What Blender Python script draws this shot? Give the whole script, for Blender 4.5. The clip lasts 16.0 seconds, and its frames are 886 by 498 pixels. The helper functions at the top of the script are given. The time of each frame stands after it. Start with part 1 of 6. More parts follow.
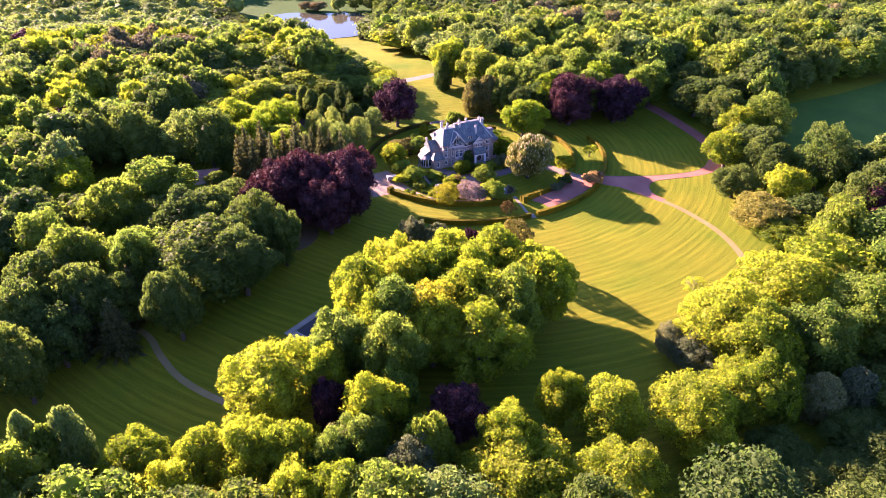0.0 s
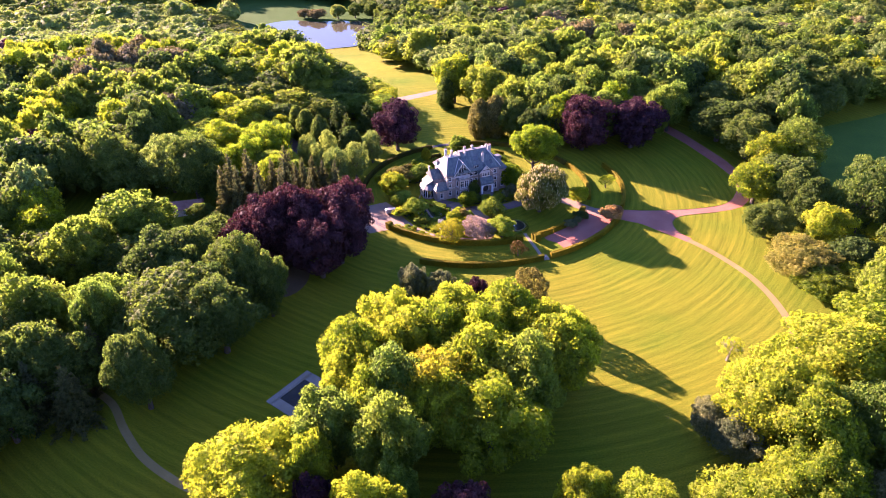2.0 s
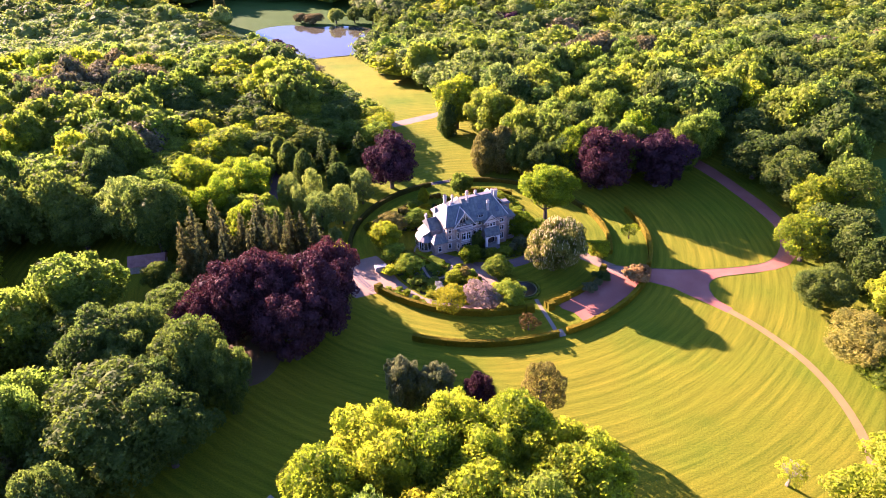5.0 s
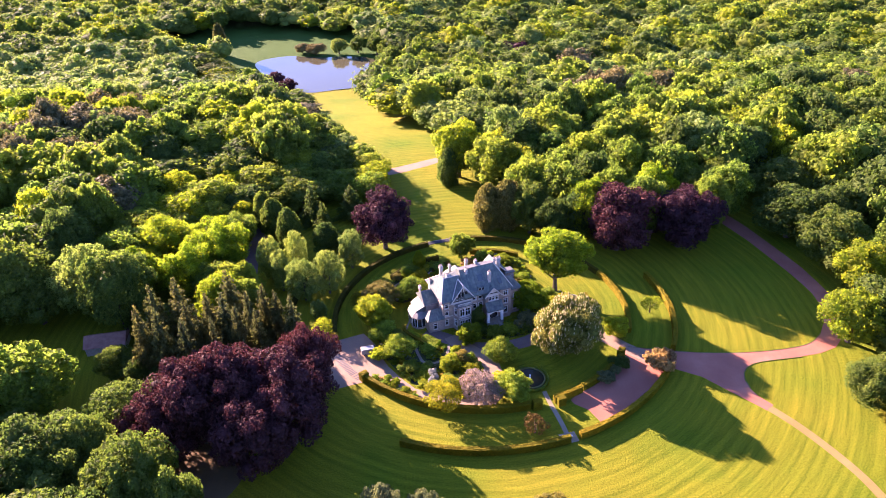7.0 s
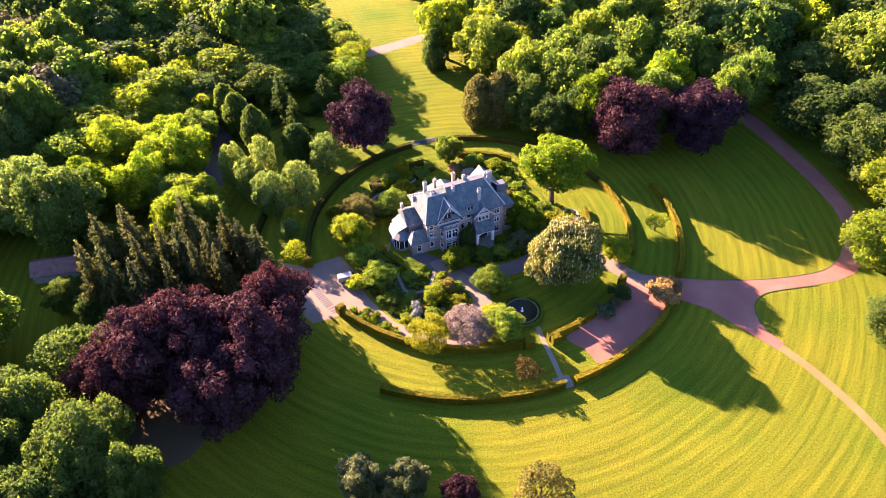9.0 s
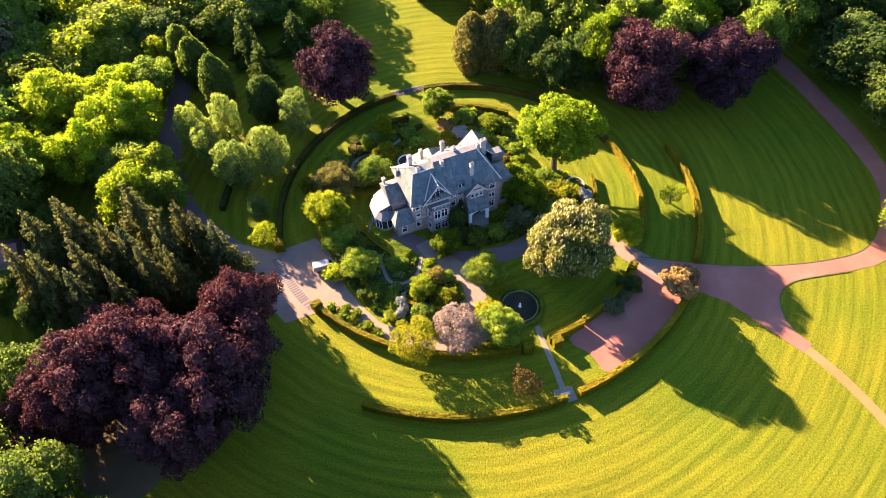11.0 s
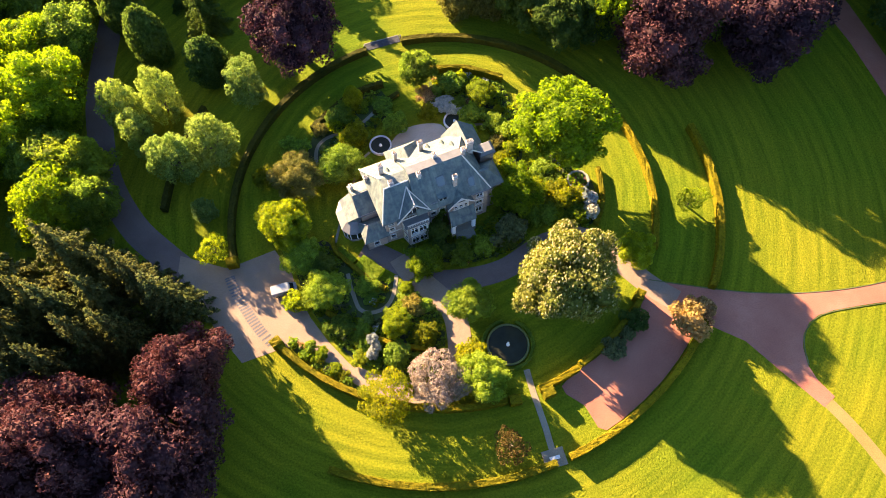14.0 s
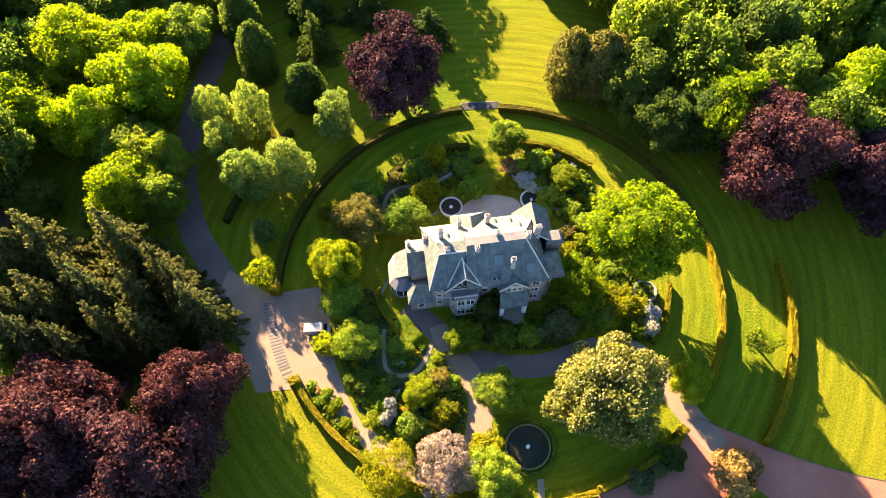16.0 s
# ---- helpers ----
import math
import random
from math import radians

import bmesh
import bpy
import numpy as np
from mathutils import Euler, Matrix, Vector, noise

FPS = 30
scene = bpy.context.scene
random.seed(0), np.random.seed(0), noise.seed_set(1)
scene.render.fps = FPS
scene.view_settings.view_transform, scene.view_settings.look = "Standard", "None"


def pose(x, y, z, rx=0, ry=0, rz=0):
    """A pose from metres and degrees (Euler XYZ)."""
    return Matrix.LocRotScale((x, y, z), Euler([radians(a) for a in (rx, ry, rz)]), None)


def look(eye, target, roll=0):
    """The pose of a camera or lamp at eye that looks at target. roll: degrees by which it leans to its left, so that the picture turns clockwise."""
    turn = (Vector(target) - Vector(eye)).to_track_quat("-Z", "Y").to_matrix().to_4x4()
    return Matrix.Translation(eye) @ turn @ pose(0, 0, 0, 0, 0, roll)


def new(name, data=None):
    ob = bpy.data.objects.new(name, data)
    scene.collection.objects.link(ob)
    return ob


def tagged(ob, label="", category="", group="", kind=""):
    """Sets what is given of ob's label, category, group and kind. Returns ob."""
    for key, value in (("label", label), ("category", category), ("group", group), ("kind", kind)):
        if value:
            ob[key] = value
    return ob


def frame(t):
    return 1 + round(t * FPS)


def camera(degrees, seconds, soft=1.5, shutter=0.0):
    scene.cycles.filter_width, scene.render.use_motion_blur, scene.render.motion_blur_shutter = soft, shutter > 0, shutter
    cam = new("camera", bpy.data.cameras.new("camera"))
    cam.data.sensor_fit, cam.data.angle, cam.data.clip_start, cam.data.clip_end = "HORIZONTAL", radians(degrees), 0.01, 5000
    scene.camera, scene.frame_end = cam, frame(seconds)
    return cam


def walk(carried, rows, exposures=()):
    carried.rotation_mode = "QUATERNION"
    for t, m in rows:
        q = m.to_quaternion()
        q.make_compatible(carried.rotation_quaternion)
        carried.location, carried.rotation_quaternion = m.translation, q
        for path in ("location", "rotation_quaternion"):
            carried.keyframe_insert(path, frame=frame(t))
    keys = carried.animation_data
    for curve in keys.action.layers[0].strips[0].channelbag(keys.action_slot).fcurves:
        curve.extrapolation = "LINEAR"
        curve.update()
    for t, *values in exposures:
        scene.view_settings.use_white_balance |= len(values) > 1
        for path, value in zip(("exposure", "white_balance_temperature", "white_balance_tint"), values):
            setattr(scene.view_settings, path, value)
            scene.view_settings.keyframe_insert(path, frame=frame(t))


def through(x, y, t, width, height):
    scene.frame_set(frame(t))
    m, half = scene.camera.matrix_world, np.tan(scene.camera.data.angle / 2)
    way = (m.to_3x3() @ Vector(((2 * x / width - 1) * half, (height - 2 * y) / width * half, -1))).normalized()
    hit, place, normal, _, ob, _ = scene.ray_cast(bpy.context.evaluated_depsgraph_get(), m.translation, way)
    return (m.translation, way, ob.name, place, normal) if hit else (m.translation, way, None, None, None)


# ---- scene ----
cam = camera(65.7, 16.0, 0.6)
PATH = [
    (0, (0.062, 0.247, 114.692), (0.053, 1.945, 113.634), -1.5),
    (0.5, (0.005, 6.506, 114.454), (-0.003, 8.204, 113.398), -1.4),
    (1, (0.059, 13.023, 114.212), (0.05, 14.723, 113.158), -1.3),
    (1.5, (-0.108, 19.44, 114.072), (-0.119, 21.14, 113.018), -1.3),
    (2, (-0.536, 25.689, 114.099), (-0.548, 27.39, 113.047), -1.2),
    (2.5, (-0.778, 31.776, 114.134), (-0.792, 33.478, 113.083), -1.2),
    (3, (-0.395, 37.984, 114.186), (-0.415, 39.688, 113.139), -1.3),
    (3.5, (0.292, 44.31, 114.089), (0.269, 46.016, 113.045), -1.3),
    (4, (1.553, 50.644, 114.312), (1.525, 52.348, 113.267), -1.3),
    (4.5, (1.883, 57.213, 114.391), (1.853, 58.885, 113.295), -1.4),
    (5, (1.892, 63.983, 115.007), (1.862, 65.674, 113.939), -1.3),
    (5.2, (1.681, 66.842, 115.241), (1.653, 68.593, 114.276), -1.1),
    (7.3, (7.186, 97.281, 116.189), (7.116, 98.977, 115.131), -2.0),
    (7.5, (7.534, 99.982, 116.609), (7.463, 101.633, 115.481), -2.0),
    (8, (7.426, 106.028, 117.772), (7.366, 107.599, 116.535), -2.0),
    (8.5, (6.893, 112.318, 118.174), (6.847, 113.853, 116.893), -1.7),
    (9, (7.229, 119.048, 118.189), (7.187, 120.505, 116.82), -1.8),
    (11.3, (8.851, 151.975, 118.497), (8.821, 153.149, 116.878), -2.2),
    (11.5, (9.056, 155.165, 118.522), (9.024, 156.298, 116.874), -2.0),
    (12, (9.778, 163.296, 118.784), (9.742, 164.301, 117.055), -2.4),
    (12.5, (10.017, 171.436, 118.93), (9.987, 172.361, 117.157), -2.3),
    (13, (10.466, 179.165, 119.219), (10.437, 180.083, 117.442), -2.2),
    (13.5, (11.275, 185.124, 119.552), (11.247, 185.975, 117.743), -2.4),
    (14, (12.206, 189.933, 119.951), (12.176, 190.735, 118.12), -2.6),
    (14.5, (13.49, 193.861, 119.889), (13.461, 194.661, 118.056), -2.1),
    (15, (14.846, 195.774, 118.952), (14.78, 196.579, 117.122), -1.0),
    (15.5, (15.6, 195.996, 117.793), (15.385, 196.775, 115.964), -1.4),
    (16, (15.804, 196.826, 117.277), (15.542, 197.722, 115.508), -1.6),
]
walk(cam, [(t, look(eye, target, roll)) for t, eye, target, roll in PATH], [(0, 3.36, 5500, 60), (5.2, 3.32, 5500, 56), (9, 3.36, 5650, 40), (12.5, 3.37, 6100, 20), (16, 3.50, 6500, 13)])

from mathutils import geometry

# ---- light ----
SUN = Vector((-0.72, 0.69, 0.335)).normalized()
sun = new("sun", bpy.data.lights.new("sun", "SUN"))
sun.data.energy, sun.data.angle, sun.data.color = 5.0, radians(0.6), (1.0, 0.71, 0.41)
sun.matrix_world = look((-200, 400, 200), Vector((-200, 400, 200)) - SUN)
world = bpy.data.worlds.new("sky")
scene.world = world
world.use_nodes = True
sky = world.node_tree.nodes.new("ShaderNodeTexSky")
sky.sky_type, sky.sun_disc = "NISHITA", False
sky.air_density, sky.dust_density, sky.ozone_density = 1.0, 0.5, 4.5
sky.sun_elevation, sky.sun_rotation = math.asin(SUN.z), math.atan2(SUN.x, SUN.y)
world.node_tree.links.new(sky.outputs[0], world.node_tree.nodes["Background"].inputs[0])
world.node_tree.nodes["Background"].inputs[1].default_value = 0.05

# ---- materials ----


class Mat:
    """A small helper round one node material."""

    def __init__(self, name, rough=0.8, metal=0.0, spec=0.3):
        self.m = bpy.data.materials.new(name)
        self.m.use_nodes = True
        self.t = self.m.node_tree
        self.b = self.t.nodes["Principled BSDF"]
        self.b.inputs["Roughness"].default_value = rough
        self.b.inputs["Metallic"].default_value = metal
        self.b.inputs["Specular IOR Level"].default_value = spec

    def n(self, kind, **values):
        node = self.t.nodes.new("ShaderNode" + kind)
        for k, v in values.items():
            node.inputs[k.replace("_", " ")].default_value = v
        return node

    def l(self, a, b):
        self.t.links.new(a, b)

    def place(self):
        return self.n("NewGeometry").outputs["Position"]

    def noise(self, scale, detail=3.0, vector=None, rough=0.6):
        t = self.n("TexNoise", Scale=scale, Detail=detail, Roughness=rough)
        self.l(vector or self.place(), t.inputs["Vector"])
        return t.outputs["Fac"]

    def math(self, op, a, b=None):
        m = self.n("Math")
        m.operation = op
        for i, v in enumerate((a, b)):
            if v is None:
                continue
            if isinstance(v, (int, float)):
                m.inputs[i].default_value = v
            else:
                self.l(v, m.inputs[i])
        return m.outputs[0]

    def ramp(self, fac, stops):
        r = self.n("ValToRGB")
        els = r.color_ramp.elements
        while len(els) < len(stops):
            els.new(0.5)
        for e, (p, c) in zip(els, stops):
            e.position, e.color = p, (*c, 1)
        self.l(fac, r.inputs[0])
        return r.outputs[0]

    def mix(self, fac, a, b, blend="MIX"):
        x = self.n("Mix")
        x.data_type, x.blend_type = "RGBA", blend
        for i, v in ((0, fac), (6, a), (7, b)):
            if isinstance(v, (int, float)):
                x.inputs[i].default_value = v
            elif isinstance(v, tuple):
                x.inputs[i].default_value = (*v, 1)
            else:
                self.l(v, x.inputs[i])
        return x.outputs[2]

    def bump(self, height, strength=0.3, distance=0.05):
        b = self.n("Bump", Strength=strength, Distance=distance)
        self.l(height, b.inputs["Height"])
        self.l(b.outputs[0], self.b.inputs["Normal"])

    def base(self, colour):
        if isinstance(colour, tuple):
            self.b.inputs["Base Color"].default_value = (*colour, 1)
        else:
            self.l(colour, self.b.inputs["Base Color"])
        return self.m


def shade(c, f):
    return tuple(min(1.0, v * f) for v in c)


def leaf_material(name, low, high, warm, through=0.6, glow=2.05):
    """Leaves: two tones leaf by leaf, a tone of its own for each plant, and light that comes through them."""
    m = Mat(name, 0.7, 0, 0.06)
    low, high, warm = ((0.58 * r, 0.57 * g, (0.36 if g > 1.3 * b else 0.56) * b) for r, g, b in (low, high, warm))
    geo = m.n("NewGeometry")
    info = m.n("ObjectInfo")
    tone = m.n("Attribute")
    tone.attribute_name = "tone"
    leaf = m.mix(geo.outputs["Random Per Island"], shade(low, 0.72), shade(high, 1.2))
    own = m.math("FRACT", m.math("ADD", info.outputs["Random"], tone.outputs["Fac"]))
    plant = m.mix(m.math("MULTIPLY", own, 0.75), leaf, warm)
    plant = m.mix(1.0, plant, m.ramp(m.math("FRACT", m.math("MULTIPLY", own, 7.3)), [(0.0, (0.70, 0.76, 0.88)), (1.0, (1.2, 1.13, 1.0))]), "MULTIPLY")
    patch = m.ramp(m.noise(0.22, 2), [(0.35, (0.72, 0.78, 0.75)), (0.65, (1.1, 1.05, 1.0))])
    twig = m.ramp(m.noise(1.7, 4, None, 0.7), [(0.34, (0.66, 0.70, 0.72)), (0.5, (0.96, 0.96, 0.96)), (0.66, (1.22, 1.2, 1.12))])
    colour = m.mix(1.0, m.mix(1.0, plant, patch, "MULTIPLY"), twig, "MULTIPLY")
    m.base(colour)
    m.bump(m.noise(2.4, 3), 0.4, 0.3)
    bright = m.n("HueSaturation", Saturation=1.1, Value=glow)
    m.l(colour, bright.inputs["Color"])
    trans = m.n("BsdfTranslucent")
    m.l(bright.outputs[0], trans.inputs["Color"])
    mixer = m.n("MixShader", Fac=through)
    m.l(m.b.outputs[0], mixer.inputs[1])
    m.l(trans.outputs[0], mixer.inputs[2])
    m.l(mixer.outputs[0], m.t.nodes["Material Output"].inputs["Surface"])
    return m.m


LEAF = {
    "lime": leaf_material("lime_leaf", (0.256, 0.352, 0.050), (0.376, 0.476, 0.062), (0.372, 0.450, 0.054)),
    "green": leaf_material("green_leaf", (0.150, 0.256, 0.070), (0.235, 0.350, 0.090), (0.285, 0.360, 0.074)),
    "deep": leaf_material("deep_green_leaf", (0.096, 0.172, 0.062), (0.156, 0.232, 0.074), (0.158, 0.222, 0.060), 0.45),
    "grey": leaf_material("grey_green_leaf", (0.200, 0.235, 0.150), (0.330, 0.370, 0.240), (0.270, 0.310, 0.180), 0.42, 1.4),
    "copper": leaf_material("copper_leaf", (0.044, 0.018, 0.026), (0.172, 0.073, 0.080), (0.112, 0.048, 0.054), 0.2, 1.6),
    "needle": leaf_material("dark_needle", (0.085, 0.118, 0.068), (0.185, 0.215, 0.110), (0.170, 0.175, 0.085), 0.38, 1.5),
    "gold": leaf_material("golden_leaf", (0.290, 0.335, 0.044), (0.400, 0.425, 0.052), (0.348, 0.362, 0.046)),
    "pink": leaf_material("pink_blossom", (0.560, 0.400, 0.380), (0.780, 0.600, 0.560), (0.520, 0.480, 0.340), 0.35, 1.1),
    "white": leaf_material("white_blossom", (0.688, 0.688, 0.625), (0.900, 0.900, 0.875), (0.750, 0.775, 0.625), 0.3, 1.1),
    "cream": leaf_material("cream_blossom", (0.700, 0.660, 0.480), (0.850, 0.800, 0.600), (0.780, 0.740, 0.540), 0.35, 1.1),
    "chestnut": leaf_material("chestnut_leaf", (0.250, 0.280, 0.075), (0.440, 0.440, 0.150), (0.370, 0.380, 0.110), 0.42, 1.8),
    "rust": leaf_material("rust_leaf", (0.600, 0.370, 0.240), (0.880, 0.540, 0.380), (0.760, 0.520, 0.250), 0.45, 1.6),
    "tan": leaf_material("tan_leaf", (0.283, 0.253, 0.088), (0.404, 0.365, 0.133), (0.323, 0.308, 0.103), 0.4, 1.4),
    "lilac": leaf_material("lilac_blossom", (0.230, 0.205, 0.135), (0.340, 0.305, 0.205), (0.270, 0.255, 0.140), 0.3, 1.2),
    "pale": leaf_material("pale_green_leaf", (0.220, 0.335, 0.115), (0.345, 0.475, 0.185), (0.320, 0.420, 0.135), 0.45, 1.7),
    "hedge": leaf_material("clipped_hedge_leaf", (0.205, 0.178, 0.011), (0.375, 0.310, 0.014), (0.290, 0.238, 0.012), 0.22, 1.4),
}

LEAF["bright"] = leaf_material("maple_leaf", (0.200, 0.320, 0.036), (0.310, 0.440, 0.050), (0.270, 0.370, 0.040))
LEAF["fresh"] = leaf_material("fresh_leaf", (0.235, 0.390, 0.070), (0.350, 0.530, 0.090), (0.370, 0.480, 0.070), 0.4, 1.5)
LEAF["russet"] = leaf_material("russet_leaf", (0.130, 0.085, 0.040), (0.210, 0.140, 0.060), (0.170, 0.115, 0.050), 0.3, 1.3)
# clipped hedge leaf darkened for shaded stretches; the shade is in the colour
LEAF["shaded_hedge"] = leaf_material("shaded_hedge_leaf", (0.075, 0.080, 0.018), (0.140, 0.140, 0.028), (0.110, 0.105, 0.022), 0.22, 1.4)

m = Mat("bark", 0.9)
BARK = m.base(m.ramp(m.noise(3.0, 5), [(0.3, (0.05, 0.038, 0.026)), (0.7, (0.13, 0.10, 0.07))]))
m.bump(m.noise(8.0, 4), 0.6, 0.05)
m = Mat("pale_dead_wood", 0.85)
DEAD = m.base(m.ramp(m.noise(2.0, 4), [(0.3, (0.22, 0.19, 0.13)), (0.7, (0.36, 0.32, 0.24))]))


def grass_material():
    """Mown grass with rings of light and dark swathes about the garden's middle, worn and clumpy; shade on the field
    beyond the lake is painted dark green.
    """
    m = Mat("mown_grass", 0.9, 0, 0.04)
    pos = m.place()
    sep = m.n("SeparateXYZ")
    m.l(pos, sep.inputs[0])
    dx, dy = m.math("SUBTRACT", sep.outputs[0], 9.0), m.math("SUBTRACT", sep.outputs[1], 255.0)
    r = m.math("SQRT", m.math("ADD", m.math("MULTIPLY", dx, dx), m.math("MULTIPLY", dy, dy)))
    turn = m.math("ARCTAN2", dy, dx)
    polar = m.n("CombineXYZ")
    m.l(r, polar.inputs[0])
    m.l(m.math("MULTIPLY", turn, 3.0), polar.inputs[1])
    streak = m.noise(0.9, 5, polar.outputs[0], 0.7)
    r = m.math("ADD", r, m.math("MULTIPLY", m.noise(0.05, 4), 4.0))
    wave = m.math("SINE", m.math("MULTIPLY", r, 2.55))
    swathe = m.ramp(m.math("ADD", m.math("MULTIPLY", wave, 0.5), 0.5), [(0.3, (0.89, 0.92, 0.9)), (0.7, (1.05, 1.03, 1.0))])
    lines = m.ramp(streak, [(0.36, (0.76, 0.83, 0.8)), (0.5, (1.0, 1.0, 1.0)), (0.64, (1.22, 1.14, 1.05))])
    broad = m.ramp(m.noise(0.03, 4), [(0.32, (0.112, 0.148, 0.0075)), (0.5, (0.154, 0.162, 0.0085)), (0.7, (0.184, 0.170, 0.0100))])
    fine = m.ramp(m.noise(2.6, 6, None, 0.8), [(0.35, (0.58, 0.65, 0.6)), (0.65, (1.36, 1.29, 1.26))])
    near = m.ramp(m.noise(0.012, 2), [(0.35, (1, 1, 1)), (0.6, (0.82, 0.95, 0.9))])
    c = m.mix(1.0, m.mix(1.0, m.mix(1.0, m.mix(1.0, broad, swathe, "MULTIPLY"), lines, "MULTIPLY"), fine, "MULTIPLY"), near, "MULTIPLY")
    # shade over the far field, mixed into the grass as dark green
    far = m.n("MapRange", From_Min=560.0, From_Max=600.0)
    m.l(sep.outputs[1], far.inputs["Value"])
    c = m.mix(far.outputs[0], c, (0.035, 0.08, 0.012))
    m.bump(m.noise(3.0, 6, None, 0.75), 1.0, 0.35)
    return m.base(c)


GRASS = grass_material()


def gravel(name, a, b, c):
    m = Mat(name, 0.9, 0, 0.2)
    a, b, c = (shade(v, 0.64) for v in (a, b, c))
    broad = m.ramp(m.noise(0.12, 4), [(0.3, a), (0.55, b), (0.75, c)])
    fine = m.ramp(m.noise(5.0, 4), [(0.3, (0.82, 0.82, 0.82)), (0.7, (1.15, 1.15, 1.15))])
    m.bump(m.noise(12.0, 3), 0.5, 0.03)
    return m.base(m.mix(1.0, broad, fine, "MULTIPLY"))


RED_GRAVEL = gravel("pink_gravel", (0.40, 0.150, 0.098), (0.46, 0.185, 0.120), (0.52, 0.225, 0.150))
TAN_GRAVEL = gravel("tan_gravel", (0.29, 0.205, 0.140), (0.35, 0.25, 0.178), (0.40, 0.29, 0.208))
# tan gravel darkened to mauve for drives in shade; the shade is in the colour
SHADE_GRAVEL = gravel("shaded_tan_gravel", (0.165, 0.118, 0.10), (0.205, 0.15, 0.128), (0.245, 0.185, 0.155))
DIRT_PATH = gravel("worn_path", (0.27, 0.205, 0.060), (0.32, 0.24, 0.08), (0.37, 0.275, 0.105))
SOIL = gravel("garden_soil", (0.06, 0.055, 0.03), (0.07, 0.10, 0.02), (0.10, 0.15, 0.025))
PAVING = gravel("grey_paving", (0.27, 0.255, 0.20), (0.34, 0.325, 0.26), (0.40, 0.385, 0.31))
STONE_EDGE = gravel("pale_stone", (0.72, 0.71, 0.68), (0.82, 0.81, 0.78), (0.92, 0.91, 0.88))
TERRACE = gravel("pale_terrace_gravel", (0.44, 0.39, 0.31), (0.53, 0.47, 0.38), (0.62, 0.56, 0.46))
WALK_STONE = gravel("worn_walk_stone", (0.24, 0.205, 0.14), (0.31, 0.27, 0.19), (0.38, 0.335, 0.24))
LITTER = gravel("leaf_litter", (0.13, 0.09, 0.04), (0.18, 0.12, 0.055), (0.22, 0.16, 0.07))
MOSS_STONE = gravel("mossy_stone", (0.12, 0.13, 0.04), (0.16, 0.175, 0.055), (0.22, 0.21, 0.09))
DARK_STONE = gravel("dark_sett", (0.12, 0.12, 0.13), (0.17, 0.17, 0.18), (0.21, 0.2, 0.2))


def stone_wall():
    m = Mat("tan_stone", 0.85, 0, 0.2)
    tc = m.n("TexCoord").outputs["Object"]
    brick = m.n("TexBrick", Scale=1.0, Mortar_Size=0.012, Brick_Width=0.6, Row_Height=0.3)
    mp = m.n("Mapping")
    mp.inputs["Rotation"].default_value = (radians(90), 0, 0)
    m.l(tc, mp.inputs[0])
    m.l(mp.outputs[0], brick.inputs["Vector"])
    brick.inputs["Color1"].default_value = (0.38, 0.295, 0.235, 1)
    brick.inputs["Color2"].default_value = (0.31, 0.235, 0.19, 1)
    brick.inputs["Mortar"].default_value = (0.24, 0.21, 0.18, 1)
    c = m.mix(1.0, brick.outputs[0], m.ramp(m.noise(0.6, 4), [(0.3, (0.75, 0.75, 0.75)), (0.7, (1.1, 1.1, 1.1))]), "MULTIPLY")
    m.bump(m.noise(5, 4), 0.4, 0.03)
    return m.base(c)


WALL = stone_wall()
m = Mat("dressed_stone", 0.8)
TRIM = m.base(m.ramp(m.noise(1.5, 4), [(0.3, (0.48, 0.42, 0.35)), (0.7, (0.60, 0.54, 0.46))]))


def slate():
    m = Mat("blue_grey_slate", 0.62, 0, 0.3)
    tc = m.n("TexCoord").outputs["Object"]
    brick = m.n("TexBrick", Scale=1.0, Mortar_Size=0.01, Brick_Width=0.35, Row_Height=0.26)
    mp = m.n("Mapping")
    mp.inputs["Rotation"].default_value = (radians(45), 0, 0)
    m.l(tc, mp.inputs[0])
    m.l(mp.outputs[0], brick.inputs["Vector"])
    brick.inputs["Color1"].default_value = (0.112, 0.134, 0.122, 1)
    brick.inputs["Color2"].default_value = (0.082, 0.100, 0.094, 1)
    brick.inputs["Mortar"].default_value = (0.09, 0.10, 0.105, 1)
    moss = m.ramp(m.noise(0.9, 5), [(0.38, (0.72, 0.76, 0.80)), (0.58, (1.2, 1.17, 1.1)), (0.75, (1.6, 1.52, 1.3))])
    m.bump(brick.outputs["Fac"], 0.4, -0.02)
    return m.base(m.mix(1.0, brick.outputs[0], moss, "MULTIPLY"))


SLATE = slate()
m = Mat("weathered_lead", 0.6, 0.0, 0.35)
LEAD = m.base(m.ramp(m.noise(0.8, 4), [(0.3, (0.105, 0.106, 0.105)), (0.7, (0.155, 0.154, 0.150))]))
m = Mat("white_paint", 0.5)
WHITE = m.base(m.ramp(m.noise(1.0, 3), [(0.3, (0.68, 0.68, 0.66)), (0.7, (0.78, 0.78, 0.76))]))
m = Mat("dark_timber", 0.7)
TIMBER = m.base(m.ramp(m.noise(3.0, 3), [(0.3, (0.03, 0.025, 0.02)), (0.7, (0.07, 0.055, 0.045))]))
m = Mat("brick_red", 0.85)
CHIMNEY = m.base(m.ramp(m.noise(1.8, 5), [(0.3, (0.34, 0.29, 0.25)), (0.7, (0.46, 0.41, 0.36))]))
m = Mat("terracotta", 0.8)
POT = m.base(m.ramp(m.noise(4.0, 3), [(0.3, (0.36, 0.26, 0.19)), (0.7, (0.46, 0.36, 0.27))]))
m = Mat("window_glass", 0.05, 0, 0.8)
